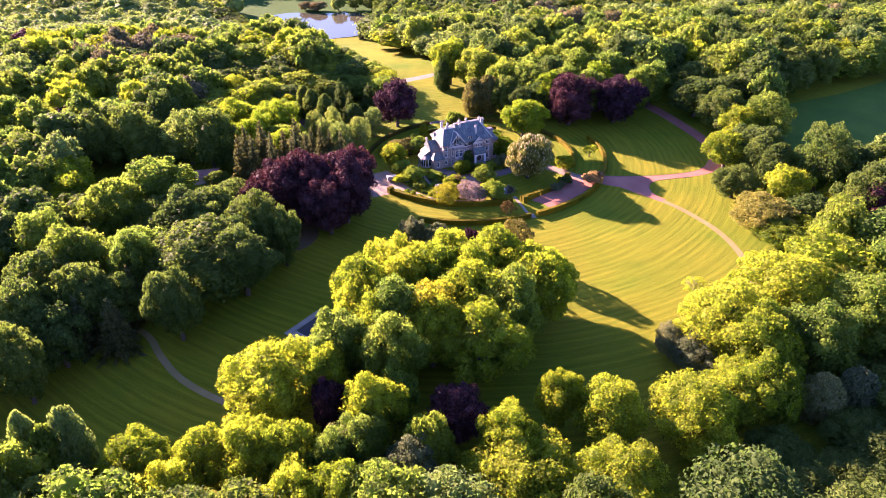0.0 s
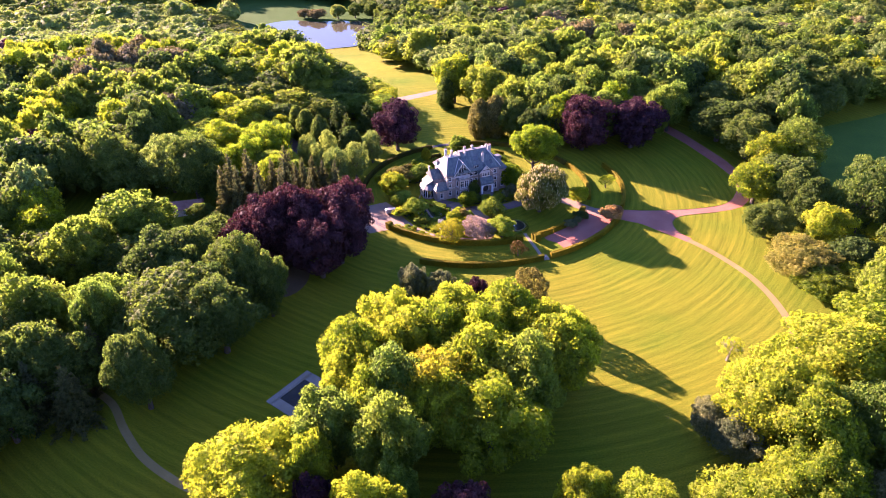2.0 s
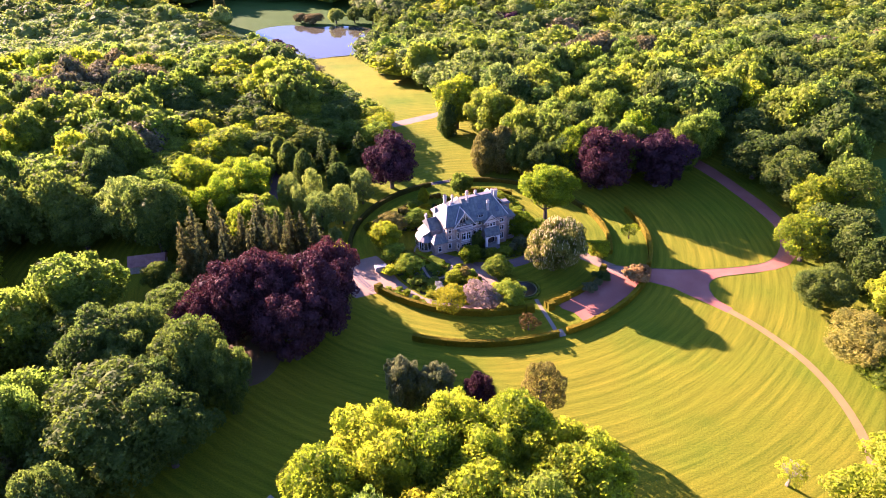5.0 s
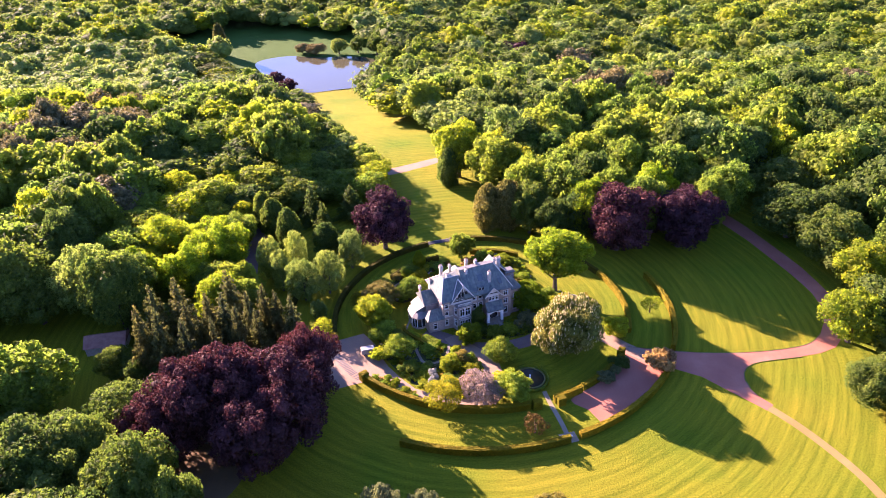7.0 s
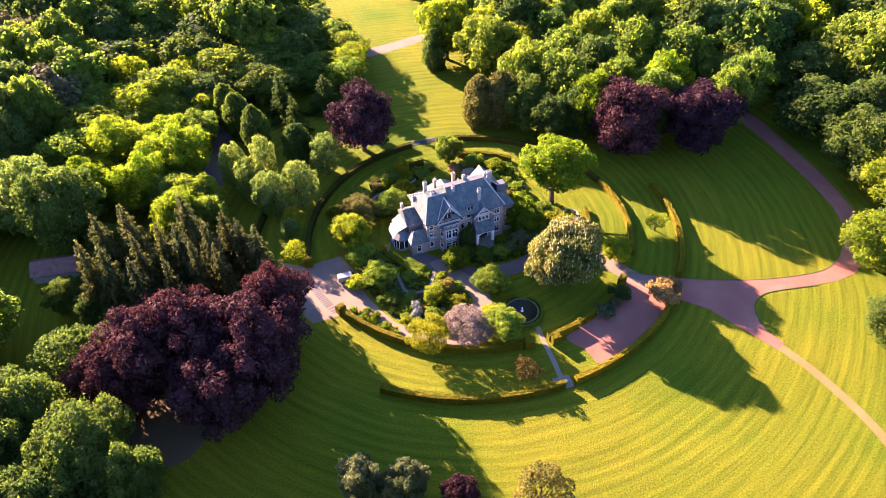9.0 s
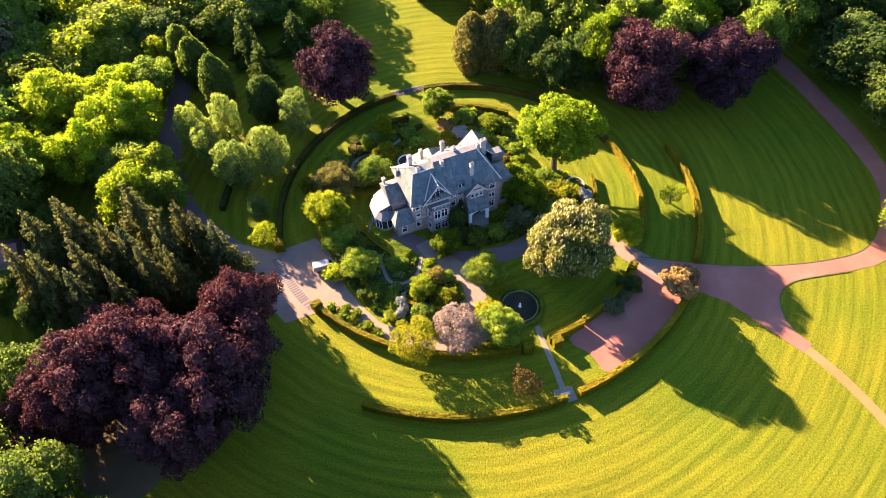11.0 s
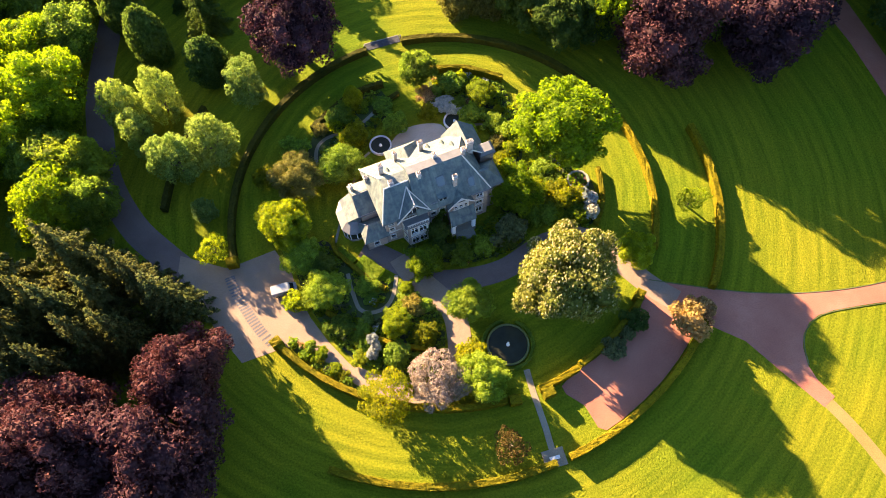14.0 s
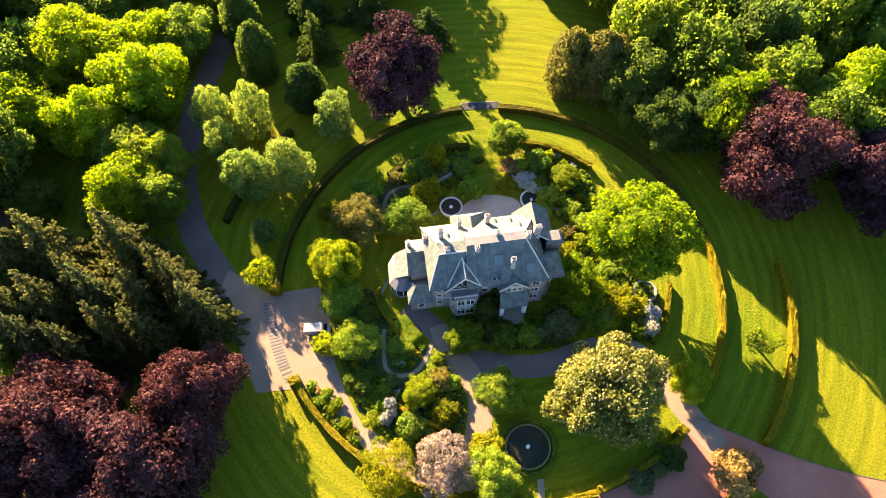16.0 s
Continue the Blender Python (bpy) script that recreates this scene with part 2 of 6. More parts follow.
GLASS = m.base((0.02, 0.024, 0.03))
m = Mat("dark_deck", 0.8, 0, 0.2)
DECK = m.base(m.ramp(m.noise(2.0, 4), [(0.3, (0.035, 0.037, 0.042)), (0.7, (0.06, 0.062, 0.07))]))
m = Mat("rooflight_glass", 0.15, 0, 0.6)
SKYLIGHT = m.base((0.075, 0.09, 0.09))
m = Mat("pond_water", 0.12, 0, 0.08)
WATER = m.base(m.ramp(m.noise(0.3, 3), [(0.3, (0.018, 0.020, 0.013)), (0.7, (0.030, 0.032, 0.020))]))
m.bump(m.noise(1.5, 2), 0.06, 0.05)
m = Mat("lake_water", 0.06, 0, 0.2)
LAKE = m.base(m.ramp(m.noise(0.02, 3), [(0.3, (0.05, 0.05, 0.03)), (0.7, (0.07, 0.07, 0.04))]))
m.bump(m.noise(0.5, 2), 0.05, 0.1)
m = Mat("car_paint", 0.25, 0, 0.6)
CAR = m.base((0.26, 0.265, 0.265))
m = Mat("rubber", 0.8)
RUBBER = m.base((0.02, 0.02, 0.02))
m = Mat("rusty_roof", 0.85)
RUSTROOF = m.base(m.ramp(m.noise(0.8, 4), [(0.3, (0.22, 0.10, 0.07)), (0.7, (0.32, 0.17, 0.12))]))

# ---- mesh helpers ----


def mesh(name, verts, faces, material, smooth=False):
    me = bpy.data.meshes.new(name)
    me.from_pydata([tuple(v) for v in verts], [], faces)
    for mt in material if isinstance(material, list) else [material]:
        me.materials.append(mt)
    if smooth:
        me.shade_smooth()
    return me


def arrays(name, V, F, material, index=None):
    """A mesh from numpy arrays; F: faces with one count of corners."""
    me = bpy.data.meshes.new(name)
    k = F.shape[1]
    me.vertices.add(len(V))
    me.vertices.foreach_set("co", np.ascontiguousarray(V, dtype=np.float32).ravel())
    me.loops.add(F.size)
    me.loops.foreach_set("vertex_index", np.ascontiguousarray(F, dtype=np.int32).ravel())
    me.polygons.add(len(F))
    me.polygons.foreach_set("loop_start", np.arange(0, F.size, k, dtype=np.int32))
    for mt in material if isinstance(material, list) else [material]:
        me.materials.append(mt)
    if index is not None:
        me.polygons.foreach_set("material_index", np.ascontiguousarray(index, dtype=np.int32))
    me.update(calc_edges=True)
    return me


def part(name, data, parent, label="", m=None):
    """One mesh object under a thing or a part; data is a bmesh, or a mesh."""
    if isinstance(data, tuple):
        bm, material = data
        me = bpy.data.meshes.new(name)
        bm.to_mesh(me)
        bm.free()
        me.materials.append(material)
        data = me
    ob = new(name, data)
    ob.parent = parent
    if m is not None:
        ob.matrix_basis = m
    if label:
        tagged(ob, label)
    return ob


def thing(name, label, category, m=None, group="", kind=""):
    ob = new(name)
    ob.empty_display_size = 0.5
    if m is not None:
        ob.matrix_basis = m
    return tagged(ob, label, category, group, kind)


def box(x0, x1, y0, y1, z0, z1, bm=None, bevel=0.0):
    bm = bm or bmesh.new()
    r = bmesh.ops.create_cube(bm, size=1.0, matrix=Matrix.Translation(((x0 + x1) / 2, (y0 + y1) / 2, (z0 + z1) / 2)) @ Matrix.Diagonal((x1 - x0, y1 - y0, z1 - z0, 1)))
    if bevel:
        edges = list({e for v in r["verts"] for e in v.link_edges})
        bmesh.ops.bevel(bm, geom=edges, offset=bevel, segments=1, affect="EDGES")
    return bm


def tube(bm, a, b, ra, rb, n=6):
    """A tapered bar from a to b."""
    a, b = Vector(a), Vector(b)
    q = (b - a).to_track_quat("Z", "Y").to_matrix().to_4x4()
    bmesh.ops.create_cone(bm, cap_ends=True, segments=n, radius1=ra, radius2=rb, depth=(b - a).length, matrix=Matrix.Translation((a + b) / 2) @ q)
    return bm


def lathe(profile, n=32, bm=None):
    """A turned body: profile of (radius, height)."""
    bm = bm or bmesh.new()
    rings = [[bm.verts.new((r * math.cos(2 * math.pi * i / n), r * math.sin(2 * math.pi * i / n), z)) for i in range(n)] for r, z in profile]
    for a, b in zip(rings, rings[1:]):
        for i in range(n):
            bm.faces.new((a[i], a[(i + 1) % n], b[(i + 1) % n], b[i]))
    return bm


def ground_height(x, y):
    """Level park; beyond the cross lane the land falls to the lake."""
    t = np.clip((np.asarray(y, dtype=float) - 335) / 215, 0, 1)
    far = np.clip((np.asarray(y, dtype=float) - 720) / 900, 0, 1)
    return -30 * t * t * (3 - 2 * t) * (0.55 + 0.45 * t) + 45 * far ** 1.5


def smooth_line(pts, step=1.5, closed=False):
    """Points on a smooth line through pts."""
    p = [Vector(q) for q in pts]
    out = []
    n = len(p)
    for i in range(n if closed else n - 1):
        if closed:
            a, b, c, d = p[(i - 1) % n], p[i], p[(i + 1) % n], p[(i + 2) % n]
        else:
            a, b, c, d = p[max(i - 1, 0)], p[i], p[i + 1], p[min(i + 2, n - 1)]
        k = max(1, int((c - b).length / step))
        for j in range(k):
            t = j / k
            out.append(0.5 * (2 * b + (c - a) * t + (2 * a - 5 * b + 4 * c - d) * t * t + (3 * b - a - 3 * c + d) * t ** 3))
    return out if closed else out + [p[-1]]


def arc(cx, cy, r, a0, a1, step=1.0):
    n = max(2, int(abs(radians(a1 - a0)) * r / step))
    return [(cx + r * math.cos(radians(a0 + (a1 - a0) * i / n)), cy + r * math.sin(radians(a0 + (a1 - a0) * i / n))) for i in range(n + 1)]


def sheet(name, outline, z, material, label, category, kind="structure", lift=True):
    """A thin flat surface with a small edge, inside an outline."""
    pts, _, tris, *_ = geometry.delaunay_2d_cdt([Vector(p) for p in outline], [], [list(range(len(outline)))], 1, 1e-4)
    me = mesh(name, [(p.x, p.y, z + (float(ground_height(p.x, p.y)) if lift else 0)) for p in pts], [tuple(t) for t in tris], material)
    return tagged(new(name, me), label, category, kind=kind)


def side_lines(line, width):
    """The two edges of a band about a line; width: a number, or one for each point."""
    line = [Vector((p[0], p[1])) for p in line]
    left, right = [], []
    for i, p in enumerate(line):
        d = (line[min(i + 1, len(line) - 1)] - line[max(i - 1, 0)]).normalized()
        w = (width[i] if isinstance(width, list) else width) / 2
        s = Vector((-d.y, d.x)) * w
        left.append((p.x + s.x, p.y + s.y))
        right.append((p.x - s.x, p.y - s.y))
    return left, right


def band(name, line, width, z, material, label, category, height=0.0):
    """A road, path or kerb along a line: flat, or a low raised strip."""
    L, R = side_lines(line, width)
    n = len(L)
    g = [float(ground_height(*p)) for p in L]
    V = [(x, y, z + g[i]) for i, (x, y) in enumerate(L)] + [(x, y, z + g[i]) for i, (x, y) in enumerate(R)]
    F = [(n + i, n + i + 1, i + 1, i) for i in range(n - 1)]
    if height:
        V += [(x, y, zz - height) for x, y, zz in V]
        F += [(i, i + 1, 2 * n + i + 1, 2 * n + i) for i in range(n - 1)] + [(n + i + 1, n + i, 3 * n + i, 3 * n + i + 1) for i in range(n - 1)]
    return tagged(new(name, mesh(name, V, F, material)), label, category, kind="structure")

# ---- ground, water, drives ----


def ground_sheet():
    near_x, near_y = np.arange(-420, 421, 12.0), np.arange(40, 781, 12.0)
    xs = np.concatenate([[-4500, -2500, -1500, -900, -600], near_x, [600, 900, 1500, 2500, 4500]])
    ys = np.concatenate([[-4500, -2000, -800, -300, -100], near_y, [860, 960, 1100, 1300, 1620, 2200, 3200, 4600]])
    X, Y = np.meshgrid(xs, ys)
    V = np.stack([X.ravel(), Y.ravel(), ground_height(X, Y).ravel()], 1)
    w = len(xs)
    F = np.array([(j * w + i, j * w + i + 1, (j + 1) * w + i + 1, (j + 1) * w + i) for j in range(len(ys) - 1) for i in range(w - 1)])
    return tagged(new("ground", arrays("ground", V, F, GRASS)), "mown park grass with curved mowing stripes, in low sun", "lawn", kind="structure")


ground_sheet()
LAKE_EDGE = smooth_line([(-155, 628), (-147, 603), (-135, 586), (-113, 560), (-100, 548), (-82, 553), (-65, 561), (-60, 592), (-63, 629), (-85, 638), (-107, 637), (-135, 643)], 6, True)
sheet("water", [(p.x, p.y) for p in LAKE_EDGE], -29.6, LAKE, "still lake reflecting the sky at the end of the meadow", "lake", lift=False)

# west drive, from the woods to the gate court; drive_1's tree shade is coloured in
band("drive_1", smooth_line([(-66, 330), (-64.5, 300), (-63.5, 281), (-61, 269.5), (-57, 258), (-50.5, 248.3), (-44, 242.4), (-37, 237)], 2), 5.4, 0.03, SHADE_GRAVEL, "gravel drive under the trees, tree shade in its mauve-grey colour", "drive")
sheet("drive_2", [(-40, 241.6), (-31, 239.0), (-28, 240.0), (-22, 242.6), (-18.3, 237.8), (-17.0, 234), (-14, 228.8), (-10.5, 224.4), (-6.6, 220.4), (-1, 218.2), (6, 216.6), (12, 216.8), (12, 213.4), (5, 213.2), (-2, 215), (-9.1, 218.6), (-15.1, 223.9), (-19.4, 223.0), (-25.8, 220.6), (-31, 226.3), (-35.3, 232.6), (-40, 238.4)], 0.045, TAN_GRAVEL, "sunlit tan gravel court and drive inside the west gate", "drive")
band("drive_3", smooth_line([(11, 215.5), (13, 220), (13.1, 225), (12, 230), (8.6, 233.7), (4.6, 237.2), (2, 241)], 1.2), 4.3, 0.06, TAN_GRAVEL, "tan gravel drive curving up to the house", "drive")
# shaded west stretch of the carriage drive, its shade put into the gravel colour
band("drive_4", smooth_line([(-5, 243), (1, 240), (7, 236.6), (13.5, 236.2), (21.7, 238.2), (30, 243.5), (37.5, 244.5)], 1.5), 4.2, 0.052, SHADE_GRAVEL, "gravel carriage drive along the house front, coloured as shaded", "drive")
band("drive_6", smooth_line([(35.5, 244.9), (37.5, 244.5), (43, 240.0), (48.3, 234.9), (53, 231.6)], 1.5), 4.2, 0.058, TAN_GRAVEL, "tan gravel carriage drive beside the great flowering tree", "drive")
sheet("drive_5", [(46.5, 236.6), (48.6, 235.6), (60.2, 233.7), (67, 232.9), (74.9, 232.7), (84.2, 233.4), (92.5, 235.0), (97, 237.0), (100.3, 240.2), (103.6, 245.5), (106.0, 252.5), (106.4, 259), (105.4, 265), (103.8, 272), (101.6, 280), (98.8, 290), (95, 300), (90, 312), (95.5, 314), (101, 301), (104.4, 290), (107, 281), (109.2, 273), (110.4, 265), (111.4, 256), (109.4, 247), (106, 239.6), (102, 234.8), (97, 232.4), (91.5, 231.1), (86, 230.3), (81.3, 229.5), (78.3, 228.6), (76.3, 227.2), (74.8, 225), (74.2, 222.6), (74.4, 219.3), (75.6, 216.6), (77.8, 213.8), (75.6, 212.0), (74, 213.7), (69.2, 218.6), (64.3, 223.8), (57.8, 227.1), (56.9, 228.2), (56.2, 226.8), (53.9, 223.3), (51.8, 220.5), (48.6, 216.9), (45.1, 213.6), (41.1, 210.4), (38.0, 208.4), (36.6, 208.9), (35.7, 210.6), (34.6, 212.6), (33.0, 213.7), (31.6, 214.6), (30.9, 216.0), (32.6, 217.8), (37.4, 221.0), (42.4, 225.3), (46.3, 230.2), (47.1, 232.4), (45.8, 234.8)], 0.04, RED_GRAVEL, "pinkish-red gravel drive and forecourt, partly shaded", "drive")
band("path_1", smooth_line([(75.8, 213.6), (79.8, 208.4), (84, 201.2), (88, 192), (90, 182), (90.2, 172), (89, 164), (86, 154)], 2), 2.1, 0.03, DIRT_PATH, "worn tan foot track across the lawn", "path")
band("path_2", smooth_line([(-90, 151), (-80, 144), (-74, 136), (-67, 128), (-59, 122), (-50, 117)], 2), 1.8, 0.03, DIRT_PATH, "narrow worn track through shaded grass", "path")
band("path_3", smooth_line([(-60, 335), (-40, 343), (-24, 350), (-13, 356.5), (-3.5, 363), (10, 372)], 3), 6.0, 0.2, TAN_GRAVEL, "pink gravel lane crossing the meadow", "lane")
for pts in ([(48.6, 235.75), (60.2, 233.85), (67, 233.05), (74.9, 232.85), (84.2, 233.55), (92.5, 235.15), (97, 237.2), (100.2, 240.4)], [(91.5, 230.9), (86, 230.1), (81.3, 229.3), (78.4, 228.4), (76.5, 227.0), (75.0, 224.9), (74.45, 222.6), (74.6, 219.4)]):
    band("kerb", smooth_line(pts, 1), 0.16, 0.10, MOSS_STONE, "thin mossy stone kerb edging the red gravel", "kerb", 0.1)

# row of dark setts set in the gravel at the west gate
setts = thing("cattle_grid", "strip of dark stone bars across tan gravel", "cattle grid", kind="")
SETT = mesh("sett", [(x, y, z) for z in (-0.05, 0.03) for x, y in ((-0.95, -0.15), (0.95, -0.15), (0.95, 0.15), (-0.95, 0.15))], [(4, 5, 6, 7), (0, 1, 5, 4), (1, 2, 6, 5), (2, 3, 7, 6), (3, 0, 4, 7)], DARK_STONE)
for i, p in enumerate(smooth_line([(-30.0, 237.0), (-28.6, 234.2), (-26.8, 231.4), (-24.6, 228.4), (-22.6, 226.0), (-20.8, 224.3)], 0.62)):
    part("stone_bar", SETT, setts, m=pose(p.x, p.y, 0.05, 0, 0, 22 + 0.8 * i))

# garden beds
BEDS = (
    ("verge", ((-18.0, 224.4), (-15.2, 221.6), (-10.0, 218.7), (-4.4, 215.3), (-3.0, 215.1), (-5.0, 216.3), (-9.2, 219.2), (-13.5, 222.6), (-16.6, 224.6))),
    ("south", ((-17.4, 239.8), (-16.0, 234.2), (-13.3, 229.4), (-9.8, 225.2), (-6.0, 221.3), (-1, 219.2), (6, 217.9), (10.2, 218.2), (10.5, 222), (10.5, 226), (9.5, 229.4), (6.7, 232.4), (2.5, 235.8), (-1.5, 236.0), (-5, 237.4), (-10.5, 242.5), (-13, 244.6))),
    ("north_west", ((-16.5, 268), (-12, 274), (-7, 277.6), (-2.8, 279.4), (-1, 274), (-4, 269.5), (-8.5, 260), (-12, 257), (-17, 260))),
    ("north_east", ((8, 282.6), (16, 283), (22.5, 280.4), (25.5, 273), (26.5, 265), (25, 259), (21.8, 262.5), (19, 271), (11, 276), (8, 276))),
    ("east", ((22.5, 259), (27, 261), (33, 262), (39.5, 257.5), (40, 250), (37.5, 246.5), (31, 249), (24, 249.5), (21, 252))),
    ("front", ((3.4, 241.2), (8.6, 240.2), (14, 239.4), (20.5, 241), (26, 244), (24, 250), (19, 248.2), (15, 244), (10, 247), (5, 245.5))),
)
for name, outline in BEDS:
    sheet("planting_bed", [(p.x, p.y) for p in smooth_line([(*q, 0) for q in outline], 1.5, True)], 0.035, SOIL, "dark planting bed of soil and low leaves", "bed")
WALKS = []
for name, pts, w, mat in (
    ("path_4", ((-7.7, 237.6), (-7.1, 235.2), (-6.3, 233.0), (-5.2, 230.6), (-3.2, 229.8), (-0.6, 230.7), (0.9, 233), (1.5, 237.2)), 0.75, WALK_STONE),
    ("path_5", ((36, 247.2), (33.5, 250.6), (30.8, 253), (28, 252.4), (25, 252)), 0.8, WALK_STONE),
    ("path_6", ((15.3, 270.1), (18.5, 270.6), (21.5, 269.6), (23.6, 267), (24.6, 263), (25.1, 259)), 0.6, WALK_STONE),
    ("path_7", ((-0.8, 277), (-3, 275.2), (-5.3, 272.5), (-8.6, 269.1), (-12, 268.4), (-14.2, 267.2), (-15.5, 265), (-15.3, 261)), 0.75, WALK_STONE),
    ("path_8", ((-4.6, 264.2), (-6.4, 262), (-7.3, 259), (-7.9, 254), (-9.6, 248.5), (-10.4, 244)), 0.5, WALK_STONE),
    ("path_9", ((24.9, 219.0), (25.7, 215.6), (26.6, 212.5), (27.6, 209.0), (28.5, 205.2)), 1.1, WALK_STONE),
):
    WALKS += [(p.x, p.y) for p in smooth_line(pts, 0.8)]
    band(name, smooth_line(pts, 0.8), w, 0.075, mat, "narrow winding garden path of pale stone", "path")
sheet("terrace", [(p.x, p.y) for p in smooth_line([(-0.4, 266), (1.9, 269.2), (5, 270.6), (8.6, 270.9), (10.6, 270), (11.5, 266), (4, 262.5), (0.5, 263)], 0.8, True)], 0.1, TERRACE, "pale paved terrace behind the house", "terrace")
slab = bmesh.new()
box(-1.9, 1.9, -1.5, 1.5, 0, 0.12, slab, 0.03)
seat_plinth = thing("stone_bench", "grey stone bench on a paved square beside the hedge", "bench", pose(28.8, 203.9, 0, 0, 0, 15))
part("paving", (slab, WALK_STONE), seat_plinth)
part("seat", (box(-0.9, 0.9, -0.3, 0.3, 0.5, 0.62, None, 0.03), STONE_EDGE), seat_plinth)
for s in (-0.6, 0.6):
    part("leg", (box(s - 0.12, s + 0.12, -0.25, 0.25, 0.12, 0.5, None, 0.02), STONE_EDGE), seat_plinth)


def basin(name, x, y, r, rim, label, jet, edge=None):
    ob = thing(name, label, "fountain", pose(x, y, 0))
    part("rim", (lathe([(r - rim, 0.1), (r - rim, 0.55), (r - rim + 0.06, 0.6), (r - 0.06, 0.6), (r, 0.55), (r, 0.0)], 48), edge or STONE_EDGE), ob)
    part("water_surface", (lathe([(0.01, 0.36), (r - rim, 0.36)], 48), WATER), ob)
    part("spout", (lathe([(0.35, 0.3), (0.3, 0.5), (0.12, 0.6), (0.10, 0.9 * jet), (0.22, jet), (0.03, jet + 0.35), (0.005, jet + 0.4)], 12), WHITE), ob)
    return ob


basin("fountain", -2.4, 265.6, 2.3, 0.34, "round garden pool with a broad white stone rim", 0.7)
basin("fountain", 12.75, 271.3, 2.3, 0.34, "round garden pool with a broad white stone rim", 0.6)
basin("fountain", 21.8, 223.5, 3.85, 0.35, "large round dark fountain pool with a small white jet", 1.3, MOSS_STONE)

# stone-edged sunken pool beside the tree clump
pool = thing("garden_pool", "square sunken pool with grey stone paving in shade", "pool", pose(-36.0, 146.2, 0, 0, 0, 53))
part("water_surface", (box(-4.0, 4.0, -3.4, 2.6, -0.05, 0.04), WATER), pool)
for x0, x1, y0, y1 in ((-6.6, 6.6, 3.0, 4.5), (-6.6, 6.6, 2.6, 2.9), (-6.6, -4.0, -5, 2.5), (4.0, 6.6, -5, 2.5), (-3.9, 3.9, -5, -3.5)):
    part("paving", (box(x0, x1, y0, y1, 0, 0.14, None, 0.02), PAVING), pool)

# low garden shelter (round, open) in the east border
well = thing("garden_shelter", "round stone seat wall with a dark timber floor", "shelter", pose(37.0, 256.7, 0))
part("wall", (lathe([(1.85, 0), (1.85, 0.9), (1.95, 1.0), (2.25, 1.0), (2.3, 0.9), (2.3, 0)], 12), PAVING), well)
part("floor", (lathe([(0.01, 0.5), (1.85, 0.45)], 12), RUSTROOF), well)

# ---- foliage ----
ICO = {}
for sub in (1, 2):
    bm = bmesh.new()
    bmesh.ops.create_icosphere(bm, subdivisions=sub, radius=1.0)
    ICO[sub] = (np.array([v.co[:] for v in bm.verts]), np.array([[v.index for v in f.verts] for f in bm.faces]))
    bm.free()


def unit(a):
    return a / np.maximum(np.linalg.norm(a, axis=1, keepdims=True), 1e-9)


def leaf_cards(rng, P, N, size):
    """Small three-cornered leaf sprays at P that face N."""
    n = len(P)
    T = unit(np.cross(N, rng.normal(size=(n, 3))))
    B = np.cross(N, T)
    s = (size * rng.uniform(0.65, 1.35, n))[:, None]
    k = rng.uniform(0.7, 1.25, (n, 3))
    V = np.stack([P + T * s * k[:, :1], P - T * s * 0.5 + B * s * 0.85 * k[:, 1:2], P - T * s * 0.5 - B * s * 0.85 * k[:, 2:]], 1).reshape(-1, 3)
    return V, np.arange(3 * n).reshape(-1, 3)


def sprays(rows, seed, per=8):
    """The boughs, each with smaller sprays on its outside."""
    rng = np.random.default_rng(seed + 500)
    out = list(rows)
    for x, y, z, r, f in rows[1:]:
        for _ in range(per):
            d = rng.normal(size=3) + np.array([x, y, z - 1.0]) * 1.2
            d /= np.linalg.norm(d)
            k = r * rng.uniform(0.7, 1.0)
            out.append((x + d[0] * k, y + d[1] * k, z + d[2] * k * f, r * rng.uniform(0.22, 0.46), f))
    return out


def crown_of(lobes, cards, size, seed, core=0.72, spread=0.8, sub=1, low=-0.6, per=8):
    """A crown of leaf clumps over overlapping boughs; lobes: rows of x, y, z, radius, flatness."""
    rng = np.random.default_rng(seed)
    L = np.array(sprays(lobes, seed, per) if per else lobes)
    want = cards
    Ps, Ns = [], []
    weight = L[:, 3] ** 1.5 / np.sum(L[:, 3] ** 1.5)
    scale = np.stack([L[:, 3], L[:, 3], L[:, 3] * L[:, 4]], 1).astype(np.float32)
    C = (L[:, :3] / scale).astype(np.float32)
    while want > 0:
        k = rng.choice(len(L), 3000, p=weight)
        d = unit(rng.normal(size=(len(k), 3)))
        r = L[k, 3][:, None] * rng.uniform(0.76, 1.2, (len(k), 1))
        P = L[k, :3] + d * r * np.stack([np.ones(len(k)), np.ones(len(k)), L[k, 4]], 1)
        near = np.full(len(k), 9.0, np.float32)
        for i in range(len(L)):
            g = P.astype(np.float32) / scale[i] - C[i]
            q = np.einsum("ij,ij->i", g, g)
            np.minimum(near, np.where(k == i, 9.0, q), out=near)
        ok = (near >= 0.70) & (d[:, 2] > low)
        Ps.append(P[ok][:want])
        Ns.append(unit(d[ok] + spread * rng.normal(size=(ok.sum(), 3)) + [0, 0, 0.15])[:want])
        want -= len(Ps[-1])
    P, N = np.concatenate(Ps), np.concatenate(Ns)
    V, F = leaf_cards(rng, P, N, size)
    vs, fs, off = [V], [F], len(V)
    cv, cf = ICO[sub]
    if core:
        for x, y, z, r, f in lobes:
            vs.append(cv * rng.uniform(0.88, 1.06, (len(cv), 1)) * r * core * np.array([1, 1, f]) + [x, y, z])
            fs.append(cf + off)
            off += len(cv)
    return np.concatenate(vs), np.concatenate(fs)


